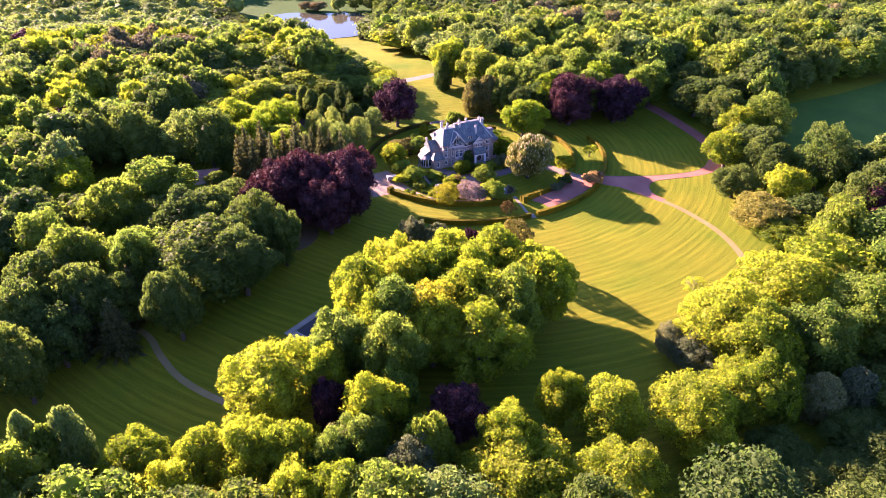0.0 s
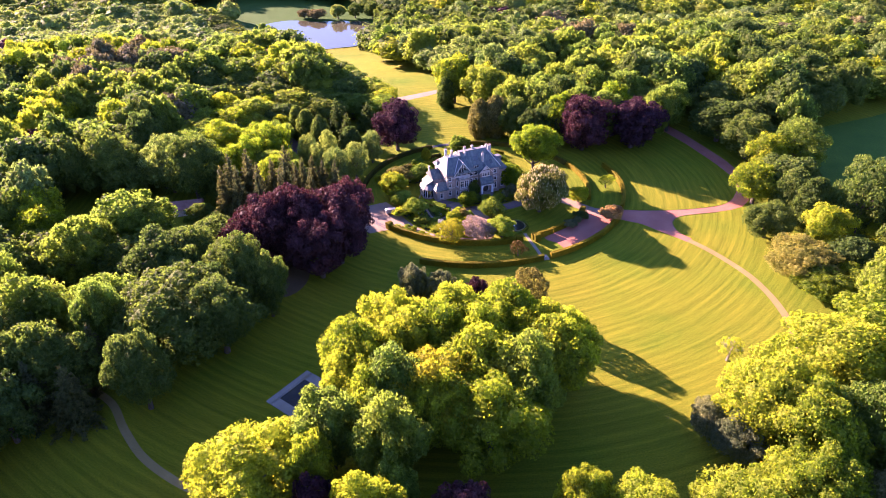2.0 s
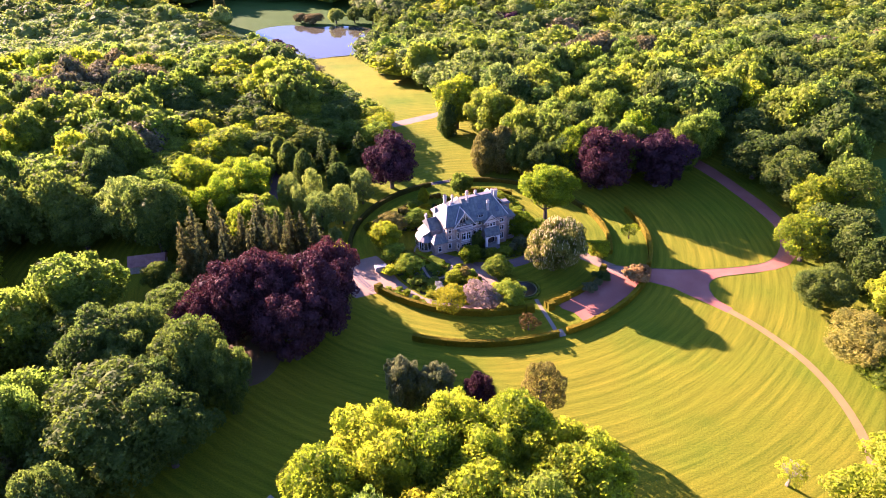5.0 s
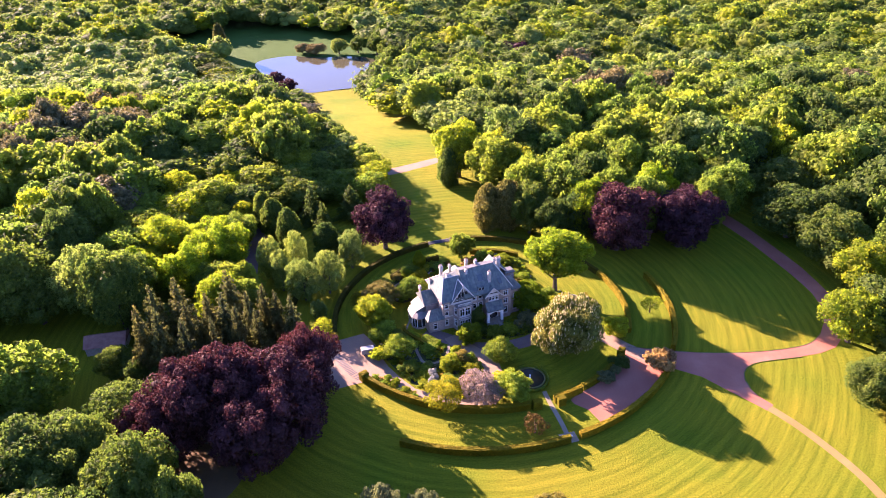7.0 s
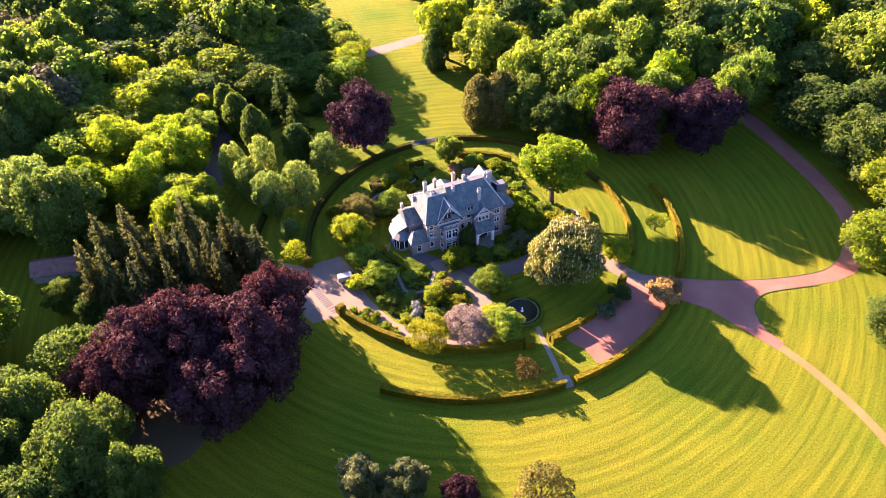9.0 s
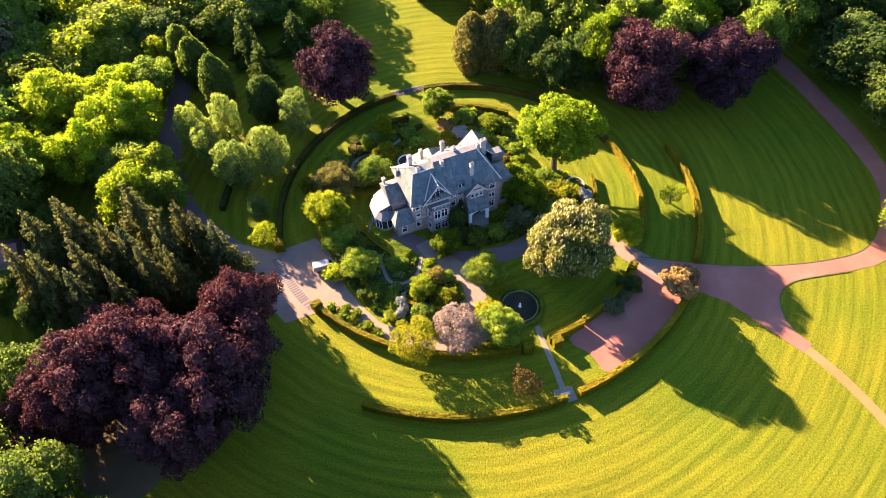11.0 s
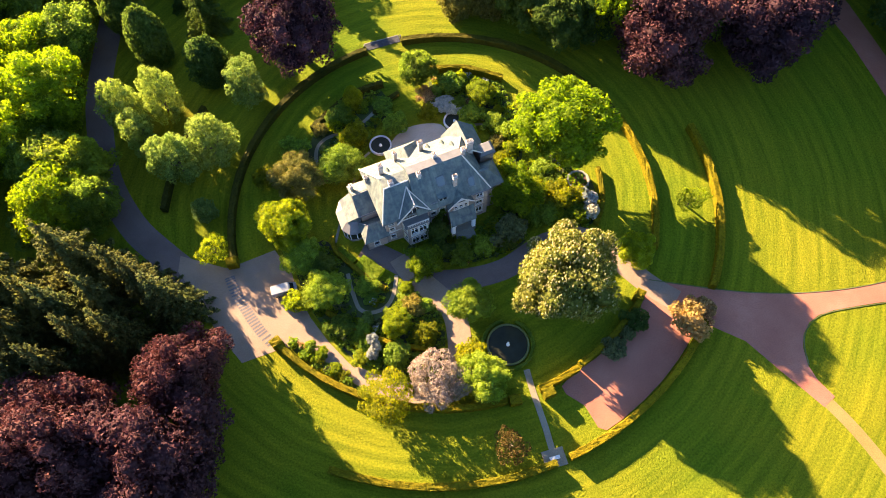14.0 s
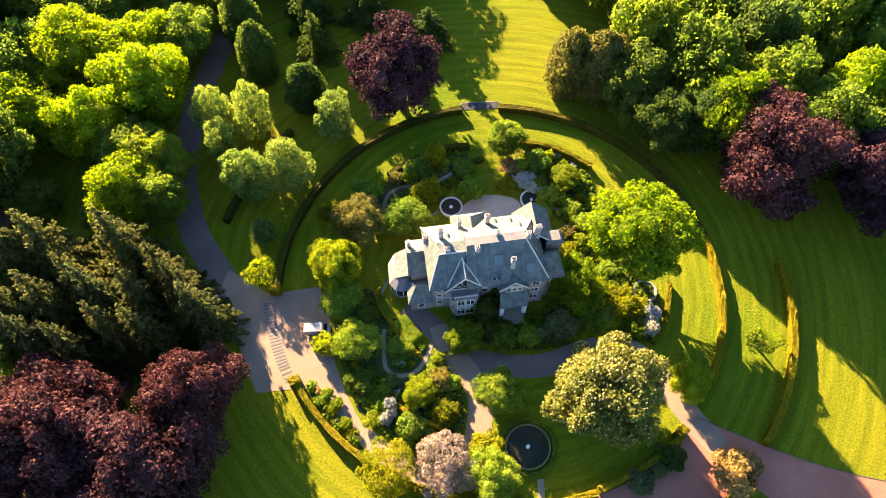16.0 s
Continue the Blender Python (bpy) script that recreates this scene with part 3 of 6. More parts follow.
def broad_lobes(seed, n=30, low=-0.88, flat=0.60, mid=1.06, wide=1.0, heart=0.62, reach=(0.50, 0.86), uneven=1.0):
    """Boughs of a round crown, one unit in radius and two high."""
    rng = np.random.default_rng(seed)
    rows = [(0, 0, mid, heart * 0.9, 0.85), (0.16 * uneven * math.cos(seed * 1.7), 0.16 * uneven * math.sin(seed * 1.7), mid + 0.04, heart * 0.84, 0.85)]
    bulge = [(rng.uniform(0, 6.283), rng.uniform(0.5, 1.6), uneven * rng.uniform(0.08, 0.2)) for _ in range(3)]
    for i in range(n):
        z = low + (1 - low) * (i + 0.5) / n
        a = i * 2.39996 + rng.uniform(-0.35, 0.35)
        h = math.sqrt(max(0, 1 - z * z))
        q = rng.uniform(*reach) * (1 + sum(w * math.cos((k + 1) * (a - p) + f * z * 2) for k, (p, f, w) in enumerate(bulge)))
        rows.append((h * q * math.cos(a), h * q * math.sin(a), mid + z * flat * rng.uniform(0.85, 1.15), rng.uniform(0.15, 0.33) * wide, 0.85))
    return rows


def column_lobes(seed, n=26, sharp=0.7):
    rng = np.random.default_rng(seed)
    rows = []
    for i in range(n):
        t = (i + 0.5) / n
        w = (math.sin(math.pi * min(1, 0.12 + 0.88 * t)) ** sharp) * (1.0 if t < 0.5 else 1.0)
        a = i * 2.39996 + rng.uniform(-0.4, 0.4)
        rows.append((0.45 * w * math.cos(a), 0.45 * w * math.sin(a), 0.12 + 1.72 * t, 0.22 + 0.36 * w * rng.uniform(0.8, 1.1), 0.75))
    return rows


def conifer_crown(seed, cards=11000, size=0.036, tiers=22):
    """Drooping arms in uneven whorls that shorten to a tip, one unit in radius and two high, each a flat fan of needle sprays."""
    rng = np.random.default_rng(seed)
    arms = []
    for k in range(tiers):
        t = (k + rng.uniform(-0.3, 0.3)) / tiers
        t = min(max(t, 0.0), 0.97)
        n = int(rng.integers(5, 9)) if t < 0.7 else 5
        turn = rng.uniform(0, 6.283)
        for i in range(n):
            arms.append((turn + 6.283 * i / n + rng.uniform(-0.35, 0.35), 0.14 + 1.78 * t, ((1 - t) * 0.98 + 0.03) * rng.uniform(0.62, 1.12)))
    A = np.array(arms)
    k = rng.choice(len(A), cards, p=A[:, 2] ** 1.4 / np.sum(A[:, 2] ** 1.4))
    a, z, ln = A[k, 0], A[k, 1], A[k, 2]
    u = rng.uniform(0.05, 1.0, cards) ** 0.75
    side = rng.normal(size=cards) * 0.15 * ln * (1.15 - u)
    c, n = np.cos(a), np.sin(a)
    drop = 0.10 * u - 0.26 * ln * u ** 1.6 + rng.normal(size=cards) * 0.018 - np.abs(side) * 0.35
    P = np.stack([c * ln * u - n * side, n * ln * u + c * side, z + drop], 1)
    N = unit(np.stack([c * 0.45, n * 0.45, np.full(cards, 0.8)], 1) + 0.5 * rng.normal(size=(cards, 3)))
    V, F = leaf_cards(rng, P, N, size)
    vs, fs, off = [V], [F], len(V)
    cv, cf = ICO[1]
    for q in range(9):
        vs.append(cv * [0.30 * (1 - q / 9.5), 0.30 * (1 - q / 9.5), 0.17] + [0, 0, 0.25 + 0.17 * q])
        fs.append(cf + off)
        off += len(cv)
    return np.concatenate(vs), np.concatenate(fs)


def trunk_mesh(seed, top=1.2, thick=0.07):
    bm = bmesh.new()
    rng = random.Random(seed)
    lean = (rng.uniform(-0.05, 0.05), rng.uniform(-0.05, 0.05))
    tube(bm, (0, 0, -0.03), (lean[0], lean[1], top * 0.45), thick * 1.25, thick * 0.85, 8)
    tube(bm, (lean[0], lean[1], top * 0.44), (lean[0] * 2, lean[1] * 2, top), thick * 0.85, thick * 0.3, 7)
    for i in range(6):
        a, z = i * 1.05 + rng.uniform(-0.3, 0.3), top * rng.uniform(0.38, 0.8)
        r = rng.uniform(0.4, 0.65)
        tube(bm, (lean[0], lean[1], z), (r * math.cos(a), r * math.sin(a), z + rng.uniform(0.25, 0.5)), thick * 0.45, thick * 0.12, 5)
    me = bpy.data.meshes.new("trunk")
    bm.to_mesh(me)
    bm.free()
    me.materials.append(BARK)
    return me


SHAPES = {
    "broad": [crown_of(broad_lobes(s, 54 + 3 * (s % 4), -0.9, 0.68, 1.04, 0.85, 0.86, (0.55, 0.84)), 12000, 0.030, s, per=6) for s in range(6)],
    "broad_far": [crown_of(broad_lobes(s, 42, -0.9, 0.68, 1.04, 0.9, 0.9, (0.55, 0.80)), 5600, 0.042, s, 0.75, per=4) for s in range(4)],
    "high": [crown_of(broad_lobes(160, 56, -0.92, 0.46, 1.42, 0.95, 0.66, uneven=0.5), 14000, 0.030, 160, per=6)],
    "purple": [crown_of(broad_lobes(180 + s, 56, -0.92, 0.68, 1.0, 0.9, 0.72), 14000, 0.027, 180 + s, per=6) for s in range(3)],
    "oval": [crown_of(broad_lobes(20 + s, 50, -0.95, 0.76, 1.02, 0.95, 0.6, uneven=0.35), 9000, 0.034, 20 + s, 0.45, per=6) for s in range(3)],
    "fine": [crown_of(broad_lobes(40 + s, 50, -0.92, 0.70, 0.98, 0.9, 0.72, uneven=0.2), 14000, 0.030, 40 + s, 0.86) for s in range(2)],
    "column": [crown_of(column_lobes(60 + s), 7500, 0.05, 60 + s, 0.82) for s in range(2)],
    "conifer": [conifer_crown(80 + s) for s in range(4)],
    "shrub": [crown_of([(x, y, z * 0.9 + 0.25, r, 0.9) for x, y, z, r, f in broad_lobes(100 + s, 22, -0.3, 0.5, 0.75, 1.2)], 1500, 0.085, 100 + s) for s in range(4)],
    "airy": [crown_of(broad_lobes(140 + s, 38, -0.85, 0.66, 1.04, 0.95, uneven=0.4), 9000, 0.033, 140 + s, 0) for s in range(2)],
    "open": [crown_of(broad_lobes(120 + s, 22, -0.5, 0.6, 1.1), 1900, 0.055, 120 + s, 0) for s in range(2)],
}
TRUNKS = [trunk_mesh(s) for s in range(3)]
STEM = bpy.data.meshes.new("trunk")
stem = lathe([(0.075, -0.03), (0.055, 0.2), (0.04, 0.9), (0.015, 1.8), (0.004, 1.9)], 8)
stem.to_mesh(STEM)
stem.free()
STEM.materials.append(BARK)
BARE = {k: [arrays("crown", *c, LEAF["green"]) for c in v] for k, v in SHAPES.items()}
rnd = random.Random(7)


def crown(shape, i, leaf, parent=None):
    """A crown in that leaf; alike crowns share their mesh."""
    me = BARE[shape][i % len(BARE[shape])]
    ob = part("crown", me, parent) if parent else new(FORMS[shape][0], me)
    ob.material_slots[0].link, ob.material_slots[0].material = "OBJECT", LEAF[leaf]
    return ob


LOOKS = {
    "fresh": "fresh leafy green", "russet": "dark russet", "bright": "vivid spring-green", "lime": "bright yellow-green", "green": "fresh mid-green", "deep": "deep green", "grey": "silvery grey-green", "copper": "dark purple",
    "pale": "pale silvery-green", "needle": "olive-green", "gold": "golden yellow-green", "pink": "pale pink flowering", "white": "white flowering", "rust": "rusty orange-leaved", "tan": "pale tan-green", "chestnut": "creamy pale-green", "lilac": "mauve flowering",
}
FORMS = {
    "broad": ("broadleaf_tree", "broadleaf tree with billowing crown", "tree"), "high": ("shade_tree", "tree with high round crown", "tree"), "purple": ("purple_tree", "broadleaf tree with billowing crown", "tree"), "oval": ("oval_tree", "tree with dense round crown", "tree"),
    "fine": ("ornamental_tree", "tree with dense fine crown", "tree"), "column": ("columnar_tree", "tree with tall narrow crown", "tree"),
    "conifer": ("conifer", "conifer with drooping tiered branches", "tree"), "shrub": ("shrub", "shrub with rounded leafy mound", "shrub"),
    "airy": ("airy_tree", "tree with light airy crown", "tree"),
    "open": ("small_tree", "small tree with thin crown", "tree"),
}
PLANTED = []


def plant(shape, leaf, x, y, r, h, note="", group=""):
    """One tree or shrub of that radius and height, standing on the ground."""
    name, form, category = FORMS[shape]
    i = len(PLANTED)
    PLANTED.append((x, y, r))
    z = float(ground_height(x, y))
    if shape == "shrub":
        m = pose(x, y, z - 0.1, 0, 0, rnd.uniform(0, 360)) @ Matrix.Diagonal((r, r * rnd.uniform(0.85, 1.1), h / 1.6, 1))
        ob = crown(shape, i, leaf)
        ob.matrix_basis = m
        return tagged(ob, f"{LOOKS[leaf]} {form} {note or 'in a garden bed'}", category, group)
    m = pose(x, y, z, 0, 0, rnd.uniform(0, 360)) @ Matrix.Diagonal((r, r * rnd.uniform(0.84, 1.16), h / 2, 1))
    ob = thing(name, f"{LOOKS[leaf]} {form} {note or 'at the wood edge'}", category, m, group)
    part("trunk", STEM if shape in ("conifer", "column") else TRUNKS[i % 3], ob)
    far = shape == "broad" and (abs(x - 5) > 98 or y > 296 or ("others" in note and y < 190))
    crown("broad_far" if far else shape, i, leaf, ob)
    return ob


def hedge(pts, width, height, label="clipped golden-green hedge with a flat top along the lawn", name="hedge", group="hedges of the garden", leaf="hedge"):
    """A clipped hedge along a line: an uneven body and a skin of small leaves."""
    rng = np.random.default_rng(len(pts) * 7 + int(abs(pts[0][0]) * 10))
    line = smooth_line([(p[0], p[1], 0) for p in pts], 0.6)
    L, R = side_lines(line, width)
    L, R = np.array(L), np.array(R)
    n = len(L)
    prof = [(0.0, 0.0), (0.02, 0.5), (0.0, 0.93), (0.07, 1.0), (0.35, 1.0), (0.65, 1.0), (0.93, 1.0), (1.0, 0.93), (0.98, 0.5), (1.0, 0.0)]
    k = len(prof)
    V = np.zeros((n, k, 3))
    for j, (s, t) in enumerate(prof):
        V[:, j, :2] = L + (R - L) * s
        V[:, j, 2] = height * t
    V[:, 1:-1] += rng.normal(size=(n, k - 2, 3)) * 0.05
    V = V.reshape(-1, 3)
    F = [(i * k + j, i * k + j + 1, (i + 1) * k + j + 1, (i + 1) * k + j) for i in range(n - 1) for j in range(k - 1)]
    ends = [tuple(range(k - 1, -1, -1)), tuple((n - 1) * k + j for j in range(k))]
    ob = thing(name, label, "hedge", group=group)
    body = mesh("body", V, [*F, *ends], LEAF[leaf])
    part("body", body, ob)
    FA = np.array(F)
    quads = V[FA]
    c, e1, e2 = quads.mean(1), quads[:, 1] - quads[:, 0], quads[:, 3] - quads[:, 0]
    nrm = unit(np.cross(e2, e1))
    area = np.linalg.norm(np.cross(e1, e2), axis=1)
    k2 = rng.choice(len(F), int(area.sum() * 26), p=area / area.sum())
    P = quads[k2, 0] + e1[k2] * rng.uniform(0, 1, (len(k2), 1)) + e2[k2] * rng.uniform(0, 1, (len(k2), 1))
    out = nrm[k2] * np.where((nrm[k2] * (P - np.repeat(V.reshape(n, k, 3).mean(1), k - 1, axis=0)[: len(F)][np.minimum(k2, len(F) - 1)])).sum(1, keepdims=True) < 0, -1, 1)
    CV, CF = leaf_cards(rng, P + out * 0.03, unit(out + 0.3 * rng.normal(size=P.shape)), 0.11)
    part("leaves", arrays("leaves", CV, CF, LEAF[leaf]), ob)
    return ob


RING = (10.2, 251.7, 41.1)
# the ring's shaded stretches get the darkened leaf, its sunlit east the golden one
hedge(arc(*RING, 196, 113.4), 1.2, 1.6, "tall clipped hedge ringing the lawn, shade in its leaf colour", leaf="shaded_hedge")
hedge(arc(*RING, 102.4, 28), 1.2, 1.6, "tall clipped hedge ringing the lawn, shade in its leaf colour", leaf="shaded_hedge")
hedge(arc(*RING, 27.4, -14), 1.1, 1.6, "clipped golden hedge ringing the lawn, sunlit on top")
hedge(arc(17.9, 252.4, 45.7, 21, -24), 1.2, 2.0, "free-standing curved clipped hedge on the east lawn")
hedge([(-44.4, 251), (-43.8, 260.6), (-41.9, 269), (-39.6, 275)], 1.1, 1.7, "curved clipped hedge beside the west drive, coloured as shaded", leaf="shaded_hedge")
hedge(arc(9.0, 255.2, 55.9, 251.4, 291), 1.2, 1.8, "long low clipped hedge curving round the south lawn")
hedge(arc(9.0, 255.2, 55.9, 293.5, 329.5), 1.2, 1.8, "long clipped hedge bordering the red forecourt")
hedge(arc(10.3, 255.3, 43.3, 226.5, 284.5), 1.1, 1.9, "clipped inner hedge along the gravel drive")
hedge(arc(10.3, 255.3, 43.3, 292.5, 303), 1.1, 1.9, "short clipped hedge beside the garden gate")
hedge(arc(10.3, 255.3, 43.0, 303.6, 327.0), 1.1, 1.8, "shaded clipped hedge between lawn and red forecourt")
hedge([(-16.6, 269.4), (-12.3, 274.4), (-7.9, 278.2), (-2.4, 280.6)], 0.95, 1.6, "clipped hedge backing a garden border, coloured as shaded", leaf="shaded_hedge")
hedge([(7.6, 284.0), (12, 284.4), (16, 284.0), (23, 281.6)], 0.95, 1.6, "clipped hedge backing a garden border")
hedge([(-11.0, 245), (-10.3, 242.2), (-7.4, 239.4), (-3.4, 236.0), (-0.4, 234.2)], 0.85, 1.2, "low clipped hedge beside the house court")
hedge([(-9.4, 242.5), (-8.0, 241.0), (-6.5, 239.6)], 1.7, 1.1, "flat-topped bright green hedge block by the house", leaf="bright")
hedge([(-5.6, 239.8), (-3.6, 238.4), (-1.5, 236.9)], 3.0, 1.1, "broad flat-topped bright green hedge block by the house", leaf="bright")
hedge([(-11.1, 229.8), (-4.8, 226.1), (1.3, 223.7), (7.3, 222.7)], 0.85, 1.3, "low clipped hedge in the flower garden")
hedge([(41.2, 259.5), (41.4, 252), (39.6, 247)], 0.85, 1.2, "low clipped hedge behind the round shelter")
hedge([(20.8, 268.8), (22.6, 264.4)], 0.8, 1.0, "small clipped hedge beside a square of lawn")
hedge([(1, 278.4), (-2.5, 275.4), (-4, 273.4)], 0.9, 1.0, "low hedge along a garden path, coloured as shaded", leaf="shaded_hedge")
hedge([(3.2, 263.4), (3.9, 262.6)], 0.8, 0.9, "tiny clipped hedge by the terrace")
hedge([p for p in arc(21.8, 223.5, 4.5, 100, 430, 1.0)], 0.55, 0.55, "low green box edging round the fountain pool", leaf="green")
for x, y, a in ((-19.6, 223.9, 40), (22.6, 213.4, 10), (28.4, 214.6, 20), (56.4, 226.6, 60), (46.0, 232.2, 60), (-29.4, 239.6, 10)):
    c, s = math.cos(radians(a)), math.sin(radians(a))
    hedge([(x - c, y - s), (x, y), (x + c, y + s)], 1.6, 2.3, "square clipped hedge pier at a gateway", "hedge_pier", "hedge piers")

# low slatted grid and posts in the gap of the ring hedge
grid = thing("lawn_grid", "dark slatted grid with pale edging across a hedge gap", "grid", pose(-2.8, 292.1, 0, 0, 0, 18))
part("kerb", (box(-3.9, 3.9, 0.95, 1.12, 0, 0.12, None, 0.02), PAVING), grid, "pale stone edging")
for i in range(9):
    part("slat", (box(-3.8, 3.8, -0.8 + 0.2 * i - 0.08, -0.8 + 0.2 * i + 0.08, 0.0, 0.09, None, 0.01), DECK), grid)
for x in (-4.1, 4.1):
    part("post", (box(x - 0.16, x + 0.16, -0.2, 0.2, 0, 1.0, None, 0.03), DARK_STONE), grid)

# ---- specimen trees and shrubs ----


GROUPS = {"in the conifer plantation": "conifers of the plantation", "in a dark group": "purple trees in one group", "grouped beside the drive": "pale trees by the drive", "in a garden bed": "garden shrubs", "sweeping to the ground": "purple trees by the lawn"}


def grove(shape, leaf, rows, note=""):
    for row in rows:
        plant(shape, leaf, *row, note, GROUPS.get(note, ""))


grove("fine", "lime", ((-19.4, 246.1, 5.6, 10.5),), "on the garden lawn")
grove("fine", "lime", ((7.0, 238.6, 3.7, 5.8),), "weeping beside the front court")
grove("high", "bright", ((32.6, 262.0, 9.6, 19),), "over a clear trunk")
grove("broad", "fresh", ((-16.4, 240.0, 4.0, 5.6),), "in the house garden")
grove("broad", "lime", ((46.0, 240.6, 3.8, 5.6),), "beside the carriage drive")
grove("broad", "deep", ((9.4, 244.6, 2.4, 7), (-12.5, 238.6, 2.4, 4)), "in the house garden")
grove("column", "lime", ((-8.3, 275.5, 1.9, 6.5),), "in the house garden")
grove("shrub", "tan", ((-14.7, 268.8, 1.5, 2.4), (21.4, 265.5, 1.8, 2.2), (4.7, 230.5, 2.0, 3),), "in a garden bed")
grove("shrub", "fresh", ((-10.0, 267.6, 1.5, 2.2), (0.4, 269.8, 2.7, 3.4), (-2.3, 274.7, 2.2, 1.8), (-19.4, 264.2, 2.6, 3.2), (-11.5, 271.7, 2.8, 3), (-9.9, 274.5, 2.2, 2.4), (11.5, 279.6, 3.0, 3.4), (16.3, 272.6, 2.4, 2.8), (20.6, 270.5, 2.6, 2.2), (23.4, 267.8, 2.2, 2.6), (15.4, 268.9, 2.0, 2.2), (29.9, 248.9, 2.6, 3), (27.6, 248.8, 2.2, 2.6), (30.2, 258.7, 2.4, 3), (6.8, 230.9, 1.7, 2.2), (-3.0, 235.0, 1.8, 1.0), (-3.2, 232.4, 1.6, 0.9), (1.8, 221.8, 2.4, 2.6), (-4.2, 226.5, 1.5, 2.0), (2.9, 232.4, 1.3, 1.4), (-13.5, 223.4, 1.3, 1.6), (18.4, 242.4, 2.2, 2.8),), "in a garden bed")
grove("broad", "fresh", ((-9.8, 259.6, 4.5, 6.8),), "in the house garden")
grove("broad", "gold", ((-7.4, 266.8, 2.9, 4.6),), "in the house garden")
grove("broad", "lime", ((18.3, 277.3, 3.2, 3.6), (27.3, 252.8, 2.8, 4.6), (1.9, 227.3, 3.0, 4.4),), "in the house garden")
grove("broad", "tan", ((-17.7, 256.9, 4.9, 7),), "in the house garden")
grove("shrub", "gold", ((-4.6, 258.6, 1.8, 2.4), (-25.4, 257.7, 2.4, 3), (7.2, 273.0, 1.9, 2.6), (33.7, 252.4, 3.4, 3.8), (22.5, 261.9, 1.8, 2.2), (6.9, 225.4, 2.3, 3), (-7.3, 218.0, 1.0, 1.2), (14.6, 221.3, 2.4, 4),), "in a garden bed")
grove("broad", "green", ((5.0, 281.5, 4.2, 9.5), ), "in the house garden")
grove("broad", "fresh", ((14.6, 230.6, 3.9, 7), (17.3, 217.0, 4.7, 7.4)), "in the house garden")
grove("shrub", "rust", ((7.1, 277.6, 2.2, 1.8),), "in a garden bed")
grove("shrub", "green", ((13.6, 275.4, 1.8, 2.0), (31.7, 255.9, 2.4, 2.6), (-8.4, 227.2, 2.4, 2.6), (14.0, 240.7, 2.2, 3),), "in a garden bed")
grove("shrub", "lime", ((14.2, 282.1, 1.4, 2.2), (36.0, 248.9, 2.3, 2.6), (32.4, 249.4, 1.8, 2.2), (24.0, 264.1, 2.0, 2.4), (3.6, 234.4, 1.5, 1.8), (-4.9, 224.6, 1.8, 1.6), (-4.6, 221.4, 1.6, 1.5), (-16.6, 231.3, 2.3, 3.2), (-11.5, 222.1, 1.5, 1.6), (-8.8, 219.3, 1.2, 1.4),), "in a garden bed")
grove("shrub", "white", ((10.4, 275.3, 2.6, 1.6), (12.6, 274.2, 2.0, 1.5), (38.5, 252.3, 1.9, 3.2), (38.9, 249.4, 1.7, 2.8), (-2.5, 224.2, 1.25, 2.8), (-1.6, 223.0, 1.0, 2.4), (-2.3, 221.8, 1.2, 2.5),), "in a garden bed")
grove("broad", "fresh", ((-11.4, 233.2, 4.1, 6.0),), "in the house garden")
grove("shrub", "grey", ((22.7, 245.4, 3.4, 4.2),), "in a garden bed")
grove("broad", "bright", ((24.0, 253.2, 5.4, 9),), "in the house garden")
grove("airy", "gold", ((0.9, 213.2, 5.4, 9.0),), "spilling over the clipped hedge")
grove("airy", "pink", ((8.4, 217.0, 4.7, 7.8), (12.4, 216.2, 3.4, 5.6)), "in full bloom")
grove("open", "lime", ((57.8, 251.0, 3.2, 5.4), (-32.9, 241.6, 2.8, 6), (-11.6, 269, 1.5, 4)), "standing on the lawn")
grove("open", "russet", ((21.4, 205.6, 3.0, 5.0),), "on the south lawn")
grove("oval", "pale", ((-53.4, 270.6, 4.3, 15.5), (-46.0, 273.3, 4.2, 15.5), (-48.9, 264.4, 3.9, 13.5), (-41.0, 258.8, 4.1, 15), (-34.6, 262.6, 4.5, 15)), "grouped beside the drive")
grove("oval", "pale", ((-29.6, 276.6, 4.2, 13.5), (-35.5, 249.6, 2.5, 6.5)), "beside the ring hedge")
grove("column", "deep", ((-51.4, 288.4, 4.6, 15.5), (-38.4, 282.6, 4.2, 13), (-58.4, 296.4, 4.0, 15), (-63, 302, 3.8, 15)), "beside the drive")
grove("column", "tan", ((14.4, 301.4, 4.8, 16.5), (20.6, 301.2, 5.4, 18)), "at the meadow end")
grove("column", "deep", ((0.3, 336.5, 4.6, 15),), "beside the meadow")
grove("purple", "copper", ((-20.2, 288.5, 10.4, 22), (55.0, 285.6, 11.2, 24.5), (75.2, 287.0, 11.8, 22)), "sweeping to the ground")
grove("purple", "copper", ((-53.1, 203.5, 9.9, 25), (-33.0, 203.1, 10.8, 26.5), (-31.7, 215.6, 7.0, 24), (-37.6, 195.4, 9.8, 22), (-46.0, 204.6, 9.4, 27), (-58.5, 198.7, 7.6, 20)), "in a dark group")
sheet("leaf_litter", [(p.x, p.y) for p in smooth_line([(*q, 0) for q in ((-70, 205), (-64, 195), (-55, 186), (-46, 186), (-42, 193), (-43, 200), (-50, 207), (-60, 212))], 2, True)], 0.04, LITTER, "brown leaf litter under purple trees", "leaf litter")
grove("fine", "grey", ((-9.6, 177.2, 4.4, 17), (-3.2, 177.4, 4.6, 14)), "beside the tree clump")
grove("broad", "copper", ((7.4, 175.0, 4.0, 13),), "beside the tree clump")
